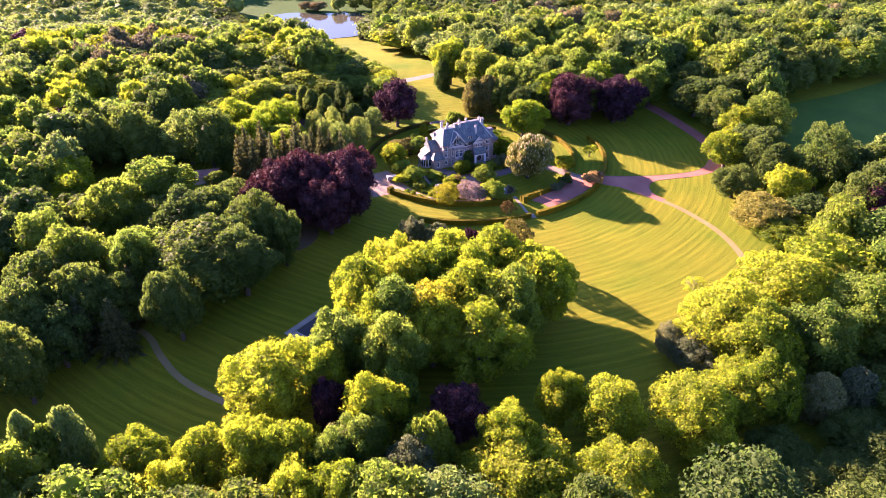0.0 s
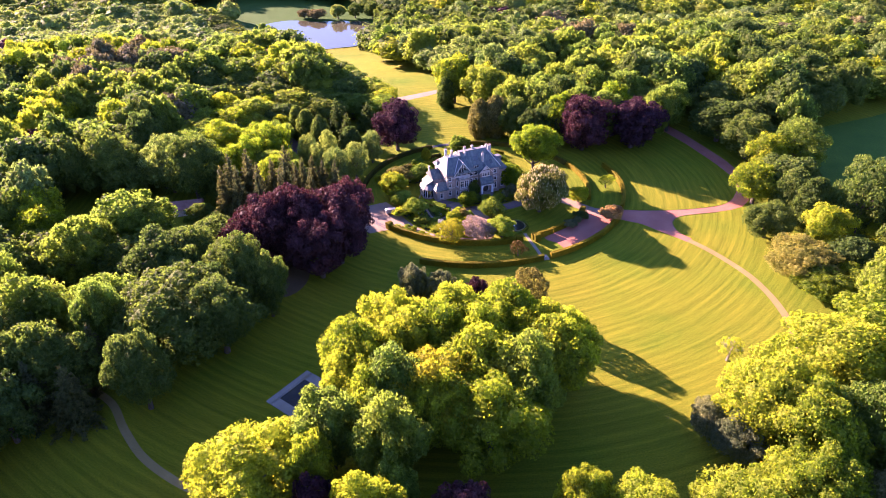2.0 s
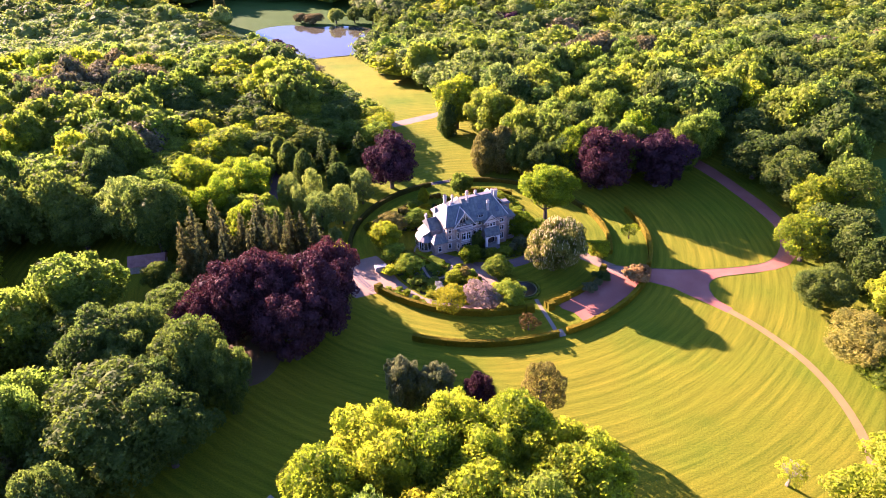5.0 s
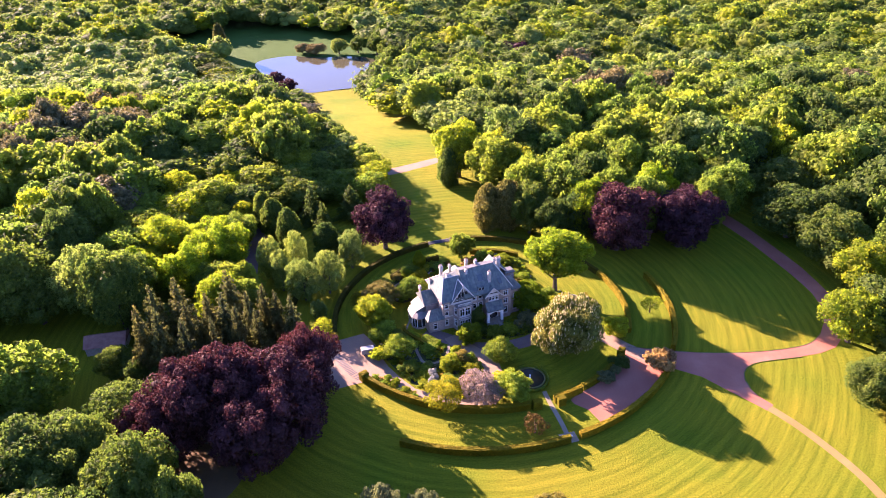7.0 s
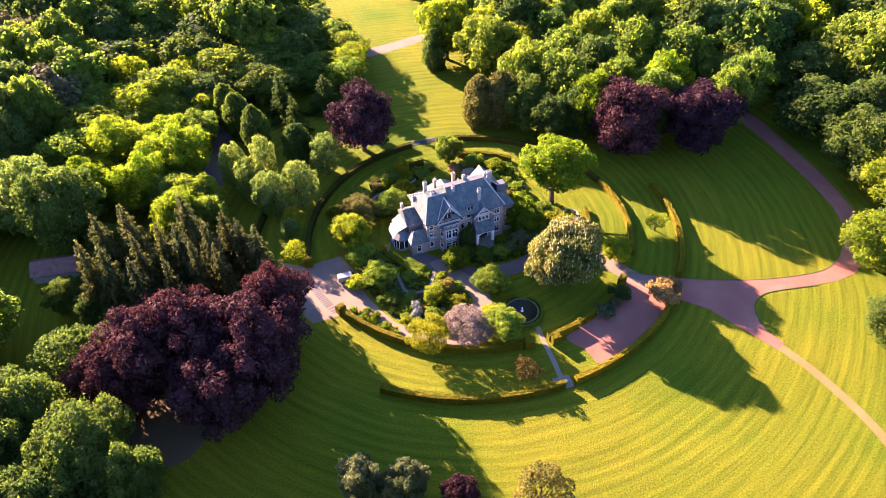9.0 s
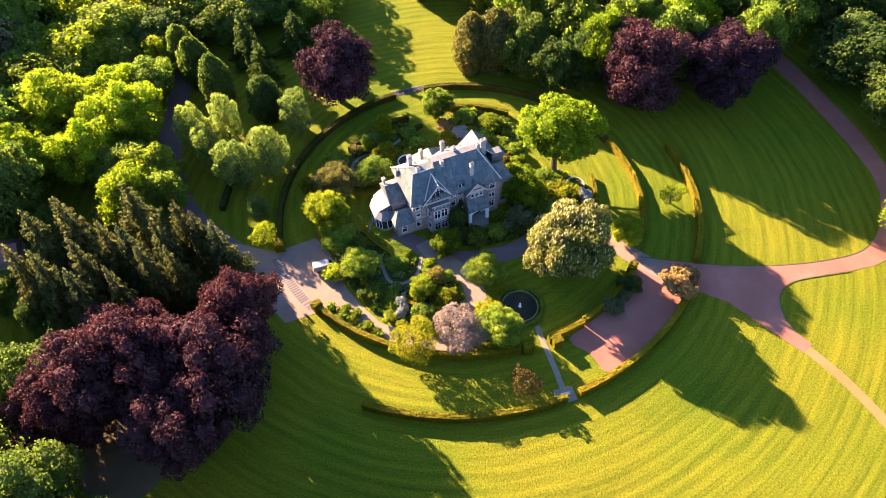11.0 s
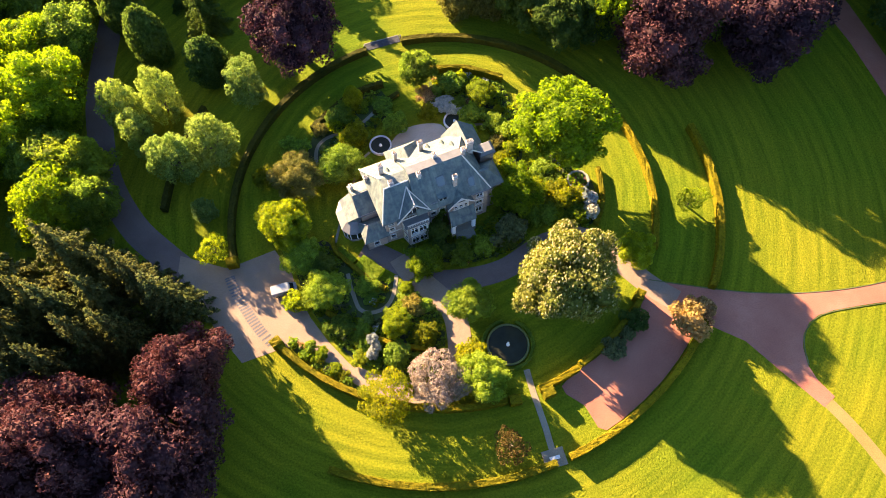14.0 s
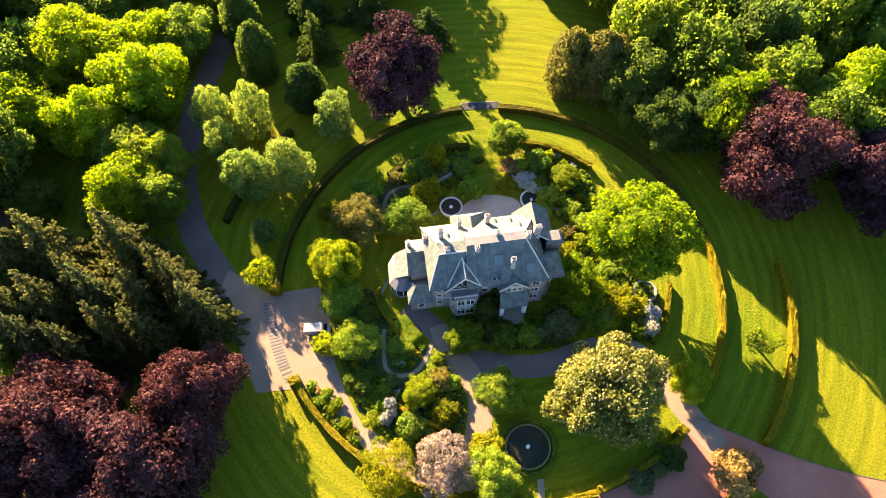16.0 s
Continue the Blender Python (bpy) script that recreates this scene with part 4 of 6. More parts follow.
grove("airy", "tan", ((20.8, 175.0, 5.8, 16.5),), "beside the tree clump")
grove("shrub", "deep", ((44.8, 227.8, 2.3, 3), (10.6, 241.6, 1.8, 2.6), (22.5, 243.4, 1.9, 2.6)), "shaded by the house")
grove("shrub", "grey", ((40.3, 222.2, 2.2, 2.8), (42.9, 225.0, 1.7, 2.4)), "beside red gravel")
grove("shrub", "rust", ((54.0, 227.0, 3.3, 4.4), (57.0, 229.2, 2.4, 3.8)), "beside a gateway")

# the great flowering horse chestnut, with upright white flower candles
chestnut = plant("fine", "chestnut", 31.4, 233.8, 9.0, 17.5, "covered in white candles")
lobes = np.array(broad_lobes(40, 50, -0.92, 0.70, 0.98, 0.9, 0.72, uneven=0.2))
rng = np.random.default_rng(5)
k = rng.integers(1, len(lobes), 9000)
d = unit(rng.normal(size=(9000, 3)) + [0, 0, 0.35])
P = lobes[k, :3] + d * lobes[k, 3:4] * 1.06
gap = np.linalg.norm(P[:, None] - lobes[None, :, :3], axis=2) / lobes[None, :, 3]
P = P[np.sort(gap, 1)[:, 0] > 0.95][:1100]
off = np.array([[0.022, 0, -0.01], [-0.011, 0.019, -0.01], [-0.011, -0.019, -0.01], [0, 0, 0.075]])
part("blossom", arrays("blossom", (P[:, None] + off[None]).reshape(-1, 3), np.concatenate([np.arange(len(P))[:, None] * 4 + f for f in ([[0, 1, 3]], [[1, 2, 3]], [[2, 0, 3]])]), LEAF["cream"]), chestnut, "upright creamy-white flower candles")

# trees that stand at the edges of the woods
grove("broad", "green", ((-12.5, 133.8, 9.5, 23.5), (-13.1, 119.3, 8.4, 23.5), (-24.9, 123.6, 7.6, 23.5), (15.1, 137.3, 9.1, 23.5)))
grove("broad", "lime", ((8.1, 125.7, 10.1, 22),))
grove("broad", "gold", ((-2.3, 132.9, 10.2, 23),))
grove("broad", "lime", ((-21.7, 144.8, 8.5, 22.5),))
grove("broad", "lime", ((-38.6, 113.6, 10.3, 20), (-27.8, 115.0, 5.7, 20), (-15.8, 104.2, 7.2, 20), (11.8, 98.1, 7.0, 17), (13.1, 88.3, 10.2, 15), (33.4, 103.7, 8.0, 17), (32.3, 87.7, 9.2, 15), (23.6, 109.1, 5.2, 17)))
grove("broad", "copper", ((-25.9, 108.6, 4.0, 15.5), (2.2, 105.2, 6.4, 15.5)))
grove("broad", "lime", ((-39.3, 94.0, 7.1, 18), (-49.2, 95.2, 6.8, 15), (-62.3, 94.1, 7.0, 15), (-31.6, 93.7, 7.0, 18), (-53.3, 87.1, 6.0, 15), (-28.7, 83.7, 6.6, 18), (-19.5, 84.0, 6.6, 18)))
grove("broad", "green", ((-22.7, 92.6, 4.6, 17), (-17.6, 96.8, 5.3, 17), (-4.2, 96.3, 5.8, 17), (-11.5, 109.3, 4.9, 17)))
grove("broad", "grey", ((-7.9, 90.8, 6.2, 16), (-22.0, 94.7, 4.1, 16)))
grove("column", "pale", ((-80.8, 93.0, 3.3, 23), (-73.7, 94.2, 3.6, 23)))
grove("column", "green", ((-76.4, 91.5, 3.3, 21),))
grove("broad", "green", ((101.1, 133.9, 11.2, 21), (85.4, 123.7, 10.5, 21)))
grove("broad", "lime", ((67.2, 130.7, 10.3, 21), (85.9, 141.6, 12.8, 21), (103.5, 151.1, 13.8, 21), (72.4, 123.2, 10.1, 21)))
grove("broad", "lime", ((51.3, 104.2, 10.3, 16.5), (62.5, 108.9, 8.1, 16.5), (70.4, 110.4, 7.6, 16.5)))
grove("broad", "grey", ((59.3, 126.8, 7.3, 10.1), (55.1, 131.2, 4.4, 10.1)))
grove("broad", "deep", ((67, 96.6, 7.2, 8.5), (85.2, 100.8, 7.6, 8.5)))
grove("column", "grey", ((81.0, 109.2, 4.0, 12.9), (89.1, 110.7, 4.1, 12.9)))
grove("broad", "deep", ((68, 88.6, 8.0, 8), (79, 88.4, 8.4, 8), (56, 91.6, 8.0, 8)))
grove("broad", "chestnut", ((102.1, 192.8, 10.0, 11.0),))
grove("broad", "lime", ((103.6, 182.7, 8.8, 8.3), (113.9, 182.2, 7.9, 8.3), (134.4, 205.8, 6.6, 8.3)))
grove("broad", "deep", ((100.8, 214.2, 9.0, 12.0), (116.5, 192.9, 8.2, 12.0)))
grove("column", "deep", ((115.1, 229.2, 6.4, 16.6), (118.1, 221.7, 5.8, 16.6)))
grove("broad", "lime", ((119.3, 261.6, 8.0, 16), (105.8, 236.9, 8.0, 16), (115.3, 206.0, 7.4, 16)))
grove("broad", "deep", ((-69.8, 162.3, 15.7, 23.5), (-58.5, 180.6, 10.5, 23.5), (-57.3, 161.7, 9.7, 23.5), (-78.4, 185.1, 11.0, 23.5)))
grove("broad", "green", ((-97.2, 209.3, 12.3, 23.5), (-86.1, 160.1, 7.6, 23.5), (-106.0, 193.8, 9.9, 23.5), (-103.2, 163.7, 9.7, 23.5), (-119.1, 173.6, 9.5, 23.5)))
grove("broad", "deep", ((-108.7, 151.1, 10.4, 23), (-95.7, 145.5, 8.2, 23), (-105.5, 136.5, 8.2, 23), (-69.9, 142.1, 7.6, 23), (-98.0, 119.6, 6.8, 23)))
grove("conifer", "needle", ((-84.3, 137.9, 7.1, 17.5), (-101.5, 140.9, 6.7, 17.5)))
grove("conifer", "needle", ((-65.9, 233.0, 8.5, 26), (-71.2, 230.5, 7.2, 26), (-60.2, 223.5, 6.8, 26), (-52.3, 226.6, 6.1, 26), (-36.6, 229.2, 7.0, 23), (-58.6, 216.8, 6.5, 26), (-51.8, 217.2, 5.7, 26), (-47.6, 221.7, 5.5, 26), (-43.7, 223.3, 5.5, 23), (-41.2, 232.1, 6.4, 23), (-66.3, 220.9, 7.1, 26), (-44.9, 234.2, 6.4, 23)), "in the conifer plantation")
grove("conifer", "needle", ((-54.3, 237.2, 8.5, 25), (-47.1, 228.8, 6.1, 25), (-56.9, 228.3, 6.2, 25), (-71.7, 222.7, 6.5, 25)), "in the conifer plantation")
grove("broad", "deep", ((-68, 218, 5, 9), (-60, 219, 5, 9), (-50, 223.5, 5, 8.5), (-43, 231, 4.5, 8), (-74, 222, 5, 10), (-82, 226, 5, 10), (-80, 244, 5.5, 10), (-66, 247, 5, 9)), "under the conifers")
grove("broad", "deep", ((-70.1, 189.8, 6.8, 21), (-60.7, 172.5, 6.8, 21), (-72.0, 182.5, 6.7, 21), (-67.9, 171.6, 6.9, 21), (-48.7, 176.7, 5.5, 21)))
grove("broad", "green", ((-69.1, 289.2, 6.8, 13), (-61.8, 256.9, 7.8, 14), (-98.9, 272.6, 8.8, 18)))
grove("broad", "bright", ((-89.2, 259.8, 9.1, 18), (-88.2, 277.7, 9.7, 18), (-75.0, 261.8, 7.3, 18)))
grove("broad", "green", ((17.1, 330.1, 9.8, 23), (39.9, 303.2, 8.9, 23), (62.4, 324.4, 11.8, 23), (79.4, 319.8, 10.8, 23), (28.6, 310.6, 8.1, 23)))
grove("broad", "deep", ((28.1, 297.4, 6.9, 19), (34.6, 290.4, 5.9, 17.5), (43.3, 291.7, 6.4, 19)))
grove("broad", "deep", ((112.1, 291.9, 11.3, 18.4), (117.4, 274.6, 10.8, 18.4), (126.3, 291.5, 10.7, 18.4), (117.5, 314.9, 12.3, 18.4), (93.9, 312.2, 11.7, 18.4)))
grove("conifer", "deep", ((-47, 306, 7.5, 17), (-34, 310, 7, 14), (-18.6, 307.5, 7.0, 10.5), (-41.6, 297, 5.5, 14)))
grove("broad", "bright", ((-69.3, 272.9, 9.3, 19), (-76.0, 285.4, 8.3, 15), (-62.1, 249.6, 8.3, 15.5)))
grove("broad", "green", ((-65.7, 257.9, 7.3, 14.5), (-58.8, 257.8, 5.4, 14.5), (-55.0, 249.5, 5.2, 14.5)))
grove("broad", "lime", ((-13.4, 156.3, 8.6, 22.5), (0.5, 159.2, 8.1, 23), (13.9, 157.3, 9.1, 23), (24.9, 145.8, 9.6, 22.5), (-20.1, 138.2, 8.2, 21.5), (-2.9, 151.5, 8.6, 23), (7.7, 149.6, 9.1, 23), (18.2, 151.6, 8.1, 22), (-9.6, 148.7, 8.6, 22), (5.7, 140.0, 9.6, 23.5), (26.9, 152.6, 6.7, 20.5), (-3.8, 129.5, 7.7, 21.5), (-17.3, 130.5, 7.7, 21.5)))
grove("broad", "bright", ((45.5, 292.9, 7.7, 22.5), (70.3, 303.6, 7.8, 23)))
grove("broad", "green", ((63.9, 292.9, 8.2, 22.5), (85.1, 294.8, 7.7, 22.5), (94.7, 303.6, 7.8, 22.5), (54.7, 301.7, 7.8, 22.5)))
grove("conifer", "needle", ((-84, 151, 6, 19), (-93, 139, 6, 18)))
grove("column", "needle", ((-189, 650, 5, 26), (-61, 547, 4.6, 15)), "beside the lake field")
grove("broad", "deep", ((-50, 574, 8, 18), (-46, 598, 9, 19), (-50, 622, 8, 17), (-62, 643, 8, 16), (-78, 650, 7, 13)), "on the far lake shore")
grove("broad", "copper", ((-124, 561, 7.5, 12), (-112, 545, 6.5, 11)), "on the lake shore")
grove("broad", "lilac", ((-112, 648, 8, 9), (-124, 653, 7, 8)), "on the far lake shore")
grove("broad", "pale", ((-93, 648, 7.5, 13),), "on the far lake shore")
plant("shrub", "pale", -3.6, 228.2, 1.3, 1.6, "clipped in a bed")
# three trees added only to cast shade on the track to their south-east
grove("broad", "deep", ((-88, 147, 8, 18), (-96, 132.5, 7.5, 18), (-104, 131, 8, 18)))
grove("oval", "lime", ((-70.3, 303, 5.5, 11), (-82, 323, 6.5, 13), (-98, 320, 7, 16)), "above the drive")

# ---- woods ----
LAWN = ((-112, 100), (-106, 118.7), (-104, 130), (-82, 139), (-80, 152), (-63, 160), (-49, 174), (-47, 190), (-62, 200), (-66, 222), (-38, 226), (-33, 234), (-41, 238.5), (-53, 246), (-60, 257), (-64, 269), (-68, 281), (-70, 300), (-62, 306), (-46, 303), (-36, 300), (-28, 301), (-13, 309), (-20, 346), (-30, 369), (-50, 409), (-70, 464), (-94, 545), (-72, 552))
LAWN += ((-62, 545), (-50, 470), (-29, 431), (-9.4, 399), (-3.6, 394), (-2, 372), (-4, 341), (6, 329), (9, 306), (24, 298), (48, 289), (91, 290), (99, 302), (107, 300), (113, 275), (114, 255), (107, 238), (104, 229), (93, 215), (92, 200), (93, 185), (93, 165), (85, 163), (77, 152), (64, 139), (49, 124), (46, 113), (19, 108), (-52, 110), (-72, 103), (-88, 106))
EAST_MEADOW = ((131, 228), (166, 236), (300, 262), (300, 400), (216, 330), (190, 316), (155, 302), (138, 262))
FAR_FIELD = ((-250, 690), (-198, 722), (-123, 718), (-80, 672), (-50, 640), (-50, 598), (-56, 556), (-64, 545), (-94, 541), (-104, 541), (-120, 553), (-143, 580), (-158, 606), (-170, 630), (-210, 640))

YARD = ((-124, 238), (-108, 232), (-99, 236), (-84, 236), (-80, 228), (-84, 222), (-98, 216), (-112, 214))


m = Mat("lush_meadow_grass", 0.9, 0, 0.04)
m.bump(m.noise(2.0, 5, None, 0.7), 1.0, 0.4)
MEADOW = m.base(m.mix(1.0, m.ramp(m.noise(0.05, 4), [(0.35, (0.045, 0.105, 0.014)), (0.65, (0.075, 0.14, 0.018))]), m.ramp(m.noise(1.6, 5), [(0.35, (0.75, 0.8, 0.8)), (0.65, (1.2, 1.15, 1.1))]), "MULTIPLY"))
sheet("meadow", EAST_MEADOW, 0.03, MEADOW, "lush dark green meadow beside the wood", "meadow", lift=False)


def inside(poly, x, y):
    """Which of the points lie inside an outline."""
    hit = np.zeros(len(x), bool)
    for (x0, y0), (x1, y1) in zip(poly, poly[1:] + poly[:1]):
        cross = (y0 > y) != (y1 > y)
        hit ^= cross & (x < (x1 - x0) * (y - y0) / (y1 - y0 + 1e-12) + x0)
    return hit


def scatter(seed, gap, y0, y1, spread):
    """Points at a loose spacing over the woods."""
    rng = np.random.default_rng(seed)
    xs, ys = np.arange(-800, 801, gap), np.arange(y0, y1, gap * 0.87)
    X, Y = np.meshgrid(xs, ys)
    X[1::2] += gap / 2
    X, Y = X.ravel() + rng.uniform(-spread, spread, X.size) * gap, Y.ravel() + rng.uniform(-spread, spread, X.size) * gap
    keep = np.abs(X + 15) < 0.56 * Y + 70
    for poly in (LAWN, EAST_MEADOW, FAR_FIELD, YARD):
        for a in range(0, 360, 45):
            keep &= ~inside(poly, X + 7.0 * math.cos(radians(a)), Y + 7.0 * math.sin(radians(a)))
    return X[keep], Y[keep]


done = np.array(PLANTED)
NX, NY = scatter(3, 12.4, 66, 440, 0.32)
FX, FY = scatter(4, 18.5, 440, 860, 0.32)
X, Y = np.concatenate([NX, FX]), np.concatenate([NY, FY])
clear = np.min(np.hypot(X[:, None] - done[None, :, 0], Y[:, None] - done[None, :, 1]) - 0.55 * done[None, :, 2], axis=1) > 5.6
X, Y = X[clear], Y[clear]
rng = np.random.default_rng(11)
tone = np.array([noise.noise(Vector((x / 45, y / 45, 0.3))) for x, y in zip(X, Y)]) + rng.normal(size=len(X)) * 0.24 - np.where((X > 20) & (Y > 290) & (Y < 480), 0.2, 0.0) - np.where((X > 60) & (Y < 130), 0.5, 0.0)
KINDS = ["deep", "green", "lime", "gold", "pale", "copper", "lilac"]
kind = np.where(tone < -0.22, 0, np.where(tone < 0.36, 1, np.where(tone < 0.95, 2, 3)))
kind = np.where(rng.random(len(X)) < 0.09, 4, kind)
kind = np.where((rng.random(len(X)) < 0.008), 5, kind)
kind = np.where((rng.random(len(X)) < 0.012) & (Y > 300), 6, kind)
kind = np.where((X > 62) & (Y < 118) & (rng.random(len(X)) < 0.75), 0, kind)
kind = np.where((X > -92) & (X < -58) & (Y > 190) & (Y < 248), 0, kind)
kind = np.where((X < -0.36 * Y + 20) & (Y > 430) & (Y < 620), 4, kind)
kind = np.where((Y > 440) & (kind == 2) & (rng.random(len(X)) < 0.45), 4, kind)
for px, py in ((-167, 381), (-163, 418), (-155, 342), (-178, 357), (-137, 373), (-82, 436), (88, 438), (105, 445), (75, 431), (44, 438), (200, 451)):
    kind = np.where(np.hypot(X - px, Y - py) < 13, 6, kind)
size = rng.uniform(7.6, 12.4, len(X)) * np.where(Y > 440, 1.42, 1.0)
tall = rng.uniform(15.5, 27.0, len(X))
# low growth west of the far meadow, where the evening sun comes in
shore = np.interp(Y, (300, 346, 369, 409, 464, 545), (-12, -20, -30, -50, -70, -94))
low = (X < shore + 6) & (X > shore - 34) & (Y > 300) & (Y < 560)
tall = np.where(low, rng.uniform(9.0, 12.5, len(X)), tall)
size = np.where(low, size * 0.75, size)
edge = (X > -74) & (X < -46) & (Y > 240) & (Y < 335)
tall = np.where(edge, np.minimum(tall * 0.75, 16.5), tall)
tall = np.where((X > -112) & (X < -48) & (Y > 275) & (Y < 345), rng.uniform(12.0, 16.0, len(X)), tall)
tall = np.where((X > 58) & (Y < 118), tall * 0.5, tall)
tall = np.where((X > -185) & (X < -90) & (Y > 505) & (Y < 615), tall * 0.55, tall)
# the nearest of them are trees of their own
order = np.argsort(np.hypot(X - 5, (Y - 215) * 0.9))
own = np.zeros(len(X), bool)
own[order[:64]] = True
own |= (Y < 112) & (np.abs(X - 10) < 112)
for i in np.nonzero(own)[0]:
    plant("broad" if rng.random() < 0.8 else "oval", KINDS[kind[i]] if kind[i] not in (3, 6) else "lime", float(X[i]), float(Y[i]), float(size[i]), float(tall[i]), "among others in the wood")


def far_wood(name, pick, shapes, label, plain=()):
    """Many tree crowns beyond counting, in one mesh."""
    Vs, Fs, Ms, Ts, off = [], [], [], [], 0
    for i in np.nonzero(pick)[0]:
        V, F = plain[i % len(plain)] if plain and (Y[i] > 300 or abs(X[i]) > 130) else shapes[i % len(shapes)]
        a = rng.uniform(0, 6.283)
        c, s = math.cos(a), math.sin(a)
        W = np.stack([V[:, 0] * c - V[:, 1] * s, V[:, 0] * s + V[:, 1] * c, V[:, 2]], 1) * [size[i], size[i], tall[i] / 2]
        Vs.append(W + [X[i], Y[i], float(ground_height(X[i], Y[i]))])
        Fs.append(F + off)
        Ms.append(np.full(len(F), kind[i]))
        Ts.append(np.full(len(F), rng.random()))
        off += len(V)
    me = arrays(name, np.concatenate(Vs), np.concatenate(Fs), [LEAF[k] for k in KINDS], np.concatenate(Ms))
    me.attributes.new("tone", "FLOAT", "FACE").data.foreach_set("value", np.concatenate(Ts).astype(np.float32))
    return tagged(new(name, me), label, "woodland", kind="stuff")


MID = [crown_of(broad_lobes(200 + s, 40, -0.9, 0.72, 1.04, 0.95, 0.95, (0.6, 0.78)), 3200, 0.052, 200 + s, 0.9, 0.55, 1, -0.5, 4) for s in range(5)]
MID_PLAIN = [crown_of(broad_lobes(240 + s, 30, -0.8, 0.72, 1.04, 0.95, 0.95, (0.6, 0.78)), 1900, 0.060, 240 + s, 0.92, 0.5, 1, -0.4, 3) for s in range(5)]
FAR = [crown_of(broad_lobes(220 + s, 14, -0.4, 0.72, 1.04, 1.0, 0.97, (0.58, 0.76)), 680, 0.062, 220 + s, 0.95, 0.45, 1, -0.2, 2) for s in range(5)]
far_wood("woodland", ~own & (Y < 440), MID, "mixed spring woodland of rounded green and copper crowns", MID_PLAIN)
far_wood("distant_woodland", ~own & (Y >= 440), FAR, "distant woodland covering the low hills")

# low planting that fills the garden beds
fill = np.random.default_rng(21)
Vs, Fs, Ms, off = [], [], [], 0
SMALL = [crown_of([(x, y, z * 0.7 + 0.15, r, 0.8) for x, y, z, r, f in broad_lobes(300 + s, 7, 0.0, 0.5, 0.4)], 90, 0.2, 300 + s, 0, per=0) for s in range(3)]
BED_LEAF = ["fresh", "green", "lime", "gold", "grey", "rust", "white"]
walks = np.array(WALKS)
for name, outline in BEDS:
    xs, ys = [p[0] for p in outline], [p[1] for p in outline]
    bx, by = fill.uniform(min(xs), max(xs), 900), fill.uniform(min(ys), max(ys), 900)
    ok = inside(outline, bx, by) & (np.min(np.hypot(bx[:, None] - walks[None, :, 0], by[:, None] - walks[None, :, 1]), axis=1) > 1.25)
    for x, y in list(zip(bx[ok], by[ok]))[: int(0.8 * ok.sum()) if name == "south" else int(0.6 * ok.sum())]:
        V, F = SMALL[fill.integers(3)]
        r = fill.uniform(0.45, 1.05)
        Vs.append(V * [r, r, r * fill.uniform(0.8, 1.3)] + [x, y, 0])
        Fs.append(F + off)
        Ms.append(np.full(len(F), fill.choice(7, p=(0.46, 0.07, 0.30, 0.08, 0.05, 0.02, 0.02))))
        off += len(V)
tagged(new("bedding_plants", arrays("bedding_plants", np.concatenate(Vs), np.concatenate(Fs), [LEAF[k] for k in BED_LEAF], np.concatenate(Ms))), "mixed low leafy planting filling the garden beds", "plants", kind="stuff")
for i in range(22):
    name, outline = BEDS[(1, 1, 2, 2, 3, 3, 4, 4, 5)[i % 9]]
    xs, ys = [p[0] for p in outline], [p[1] for p in outline]
    x, y = fill.uniform(min(xs), max(xs)), fill.uniform(min(ys), max(ys))
    if inside(outline, np.array([x]), np.array([y]))[0] and np.min(np.hypot(x - walks[:, 0], y - walks[:, 1])) > 2.0:
        r = fill.uniform(0.9, 1.9)
        plant("shrub", ("fresh", "lime", "green", "fresh", "gold")[i % 5], float(x), float(y), float(r), float(r * fill.uniform(1.1, 1.6)))

# ---- the house ----
house = thing("house", "large tan stone country house with steep slate roofs", "house", pose(8.0, 250.0, 0, 0, 0, 22.5) @ Matrix.Diagonal((1, 1, 1.07, 1)))


def solid(verts, faces, material):
    return mesh("solid", verts, faces, material)


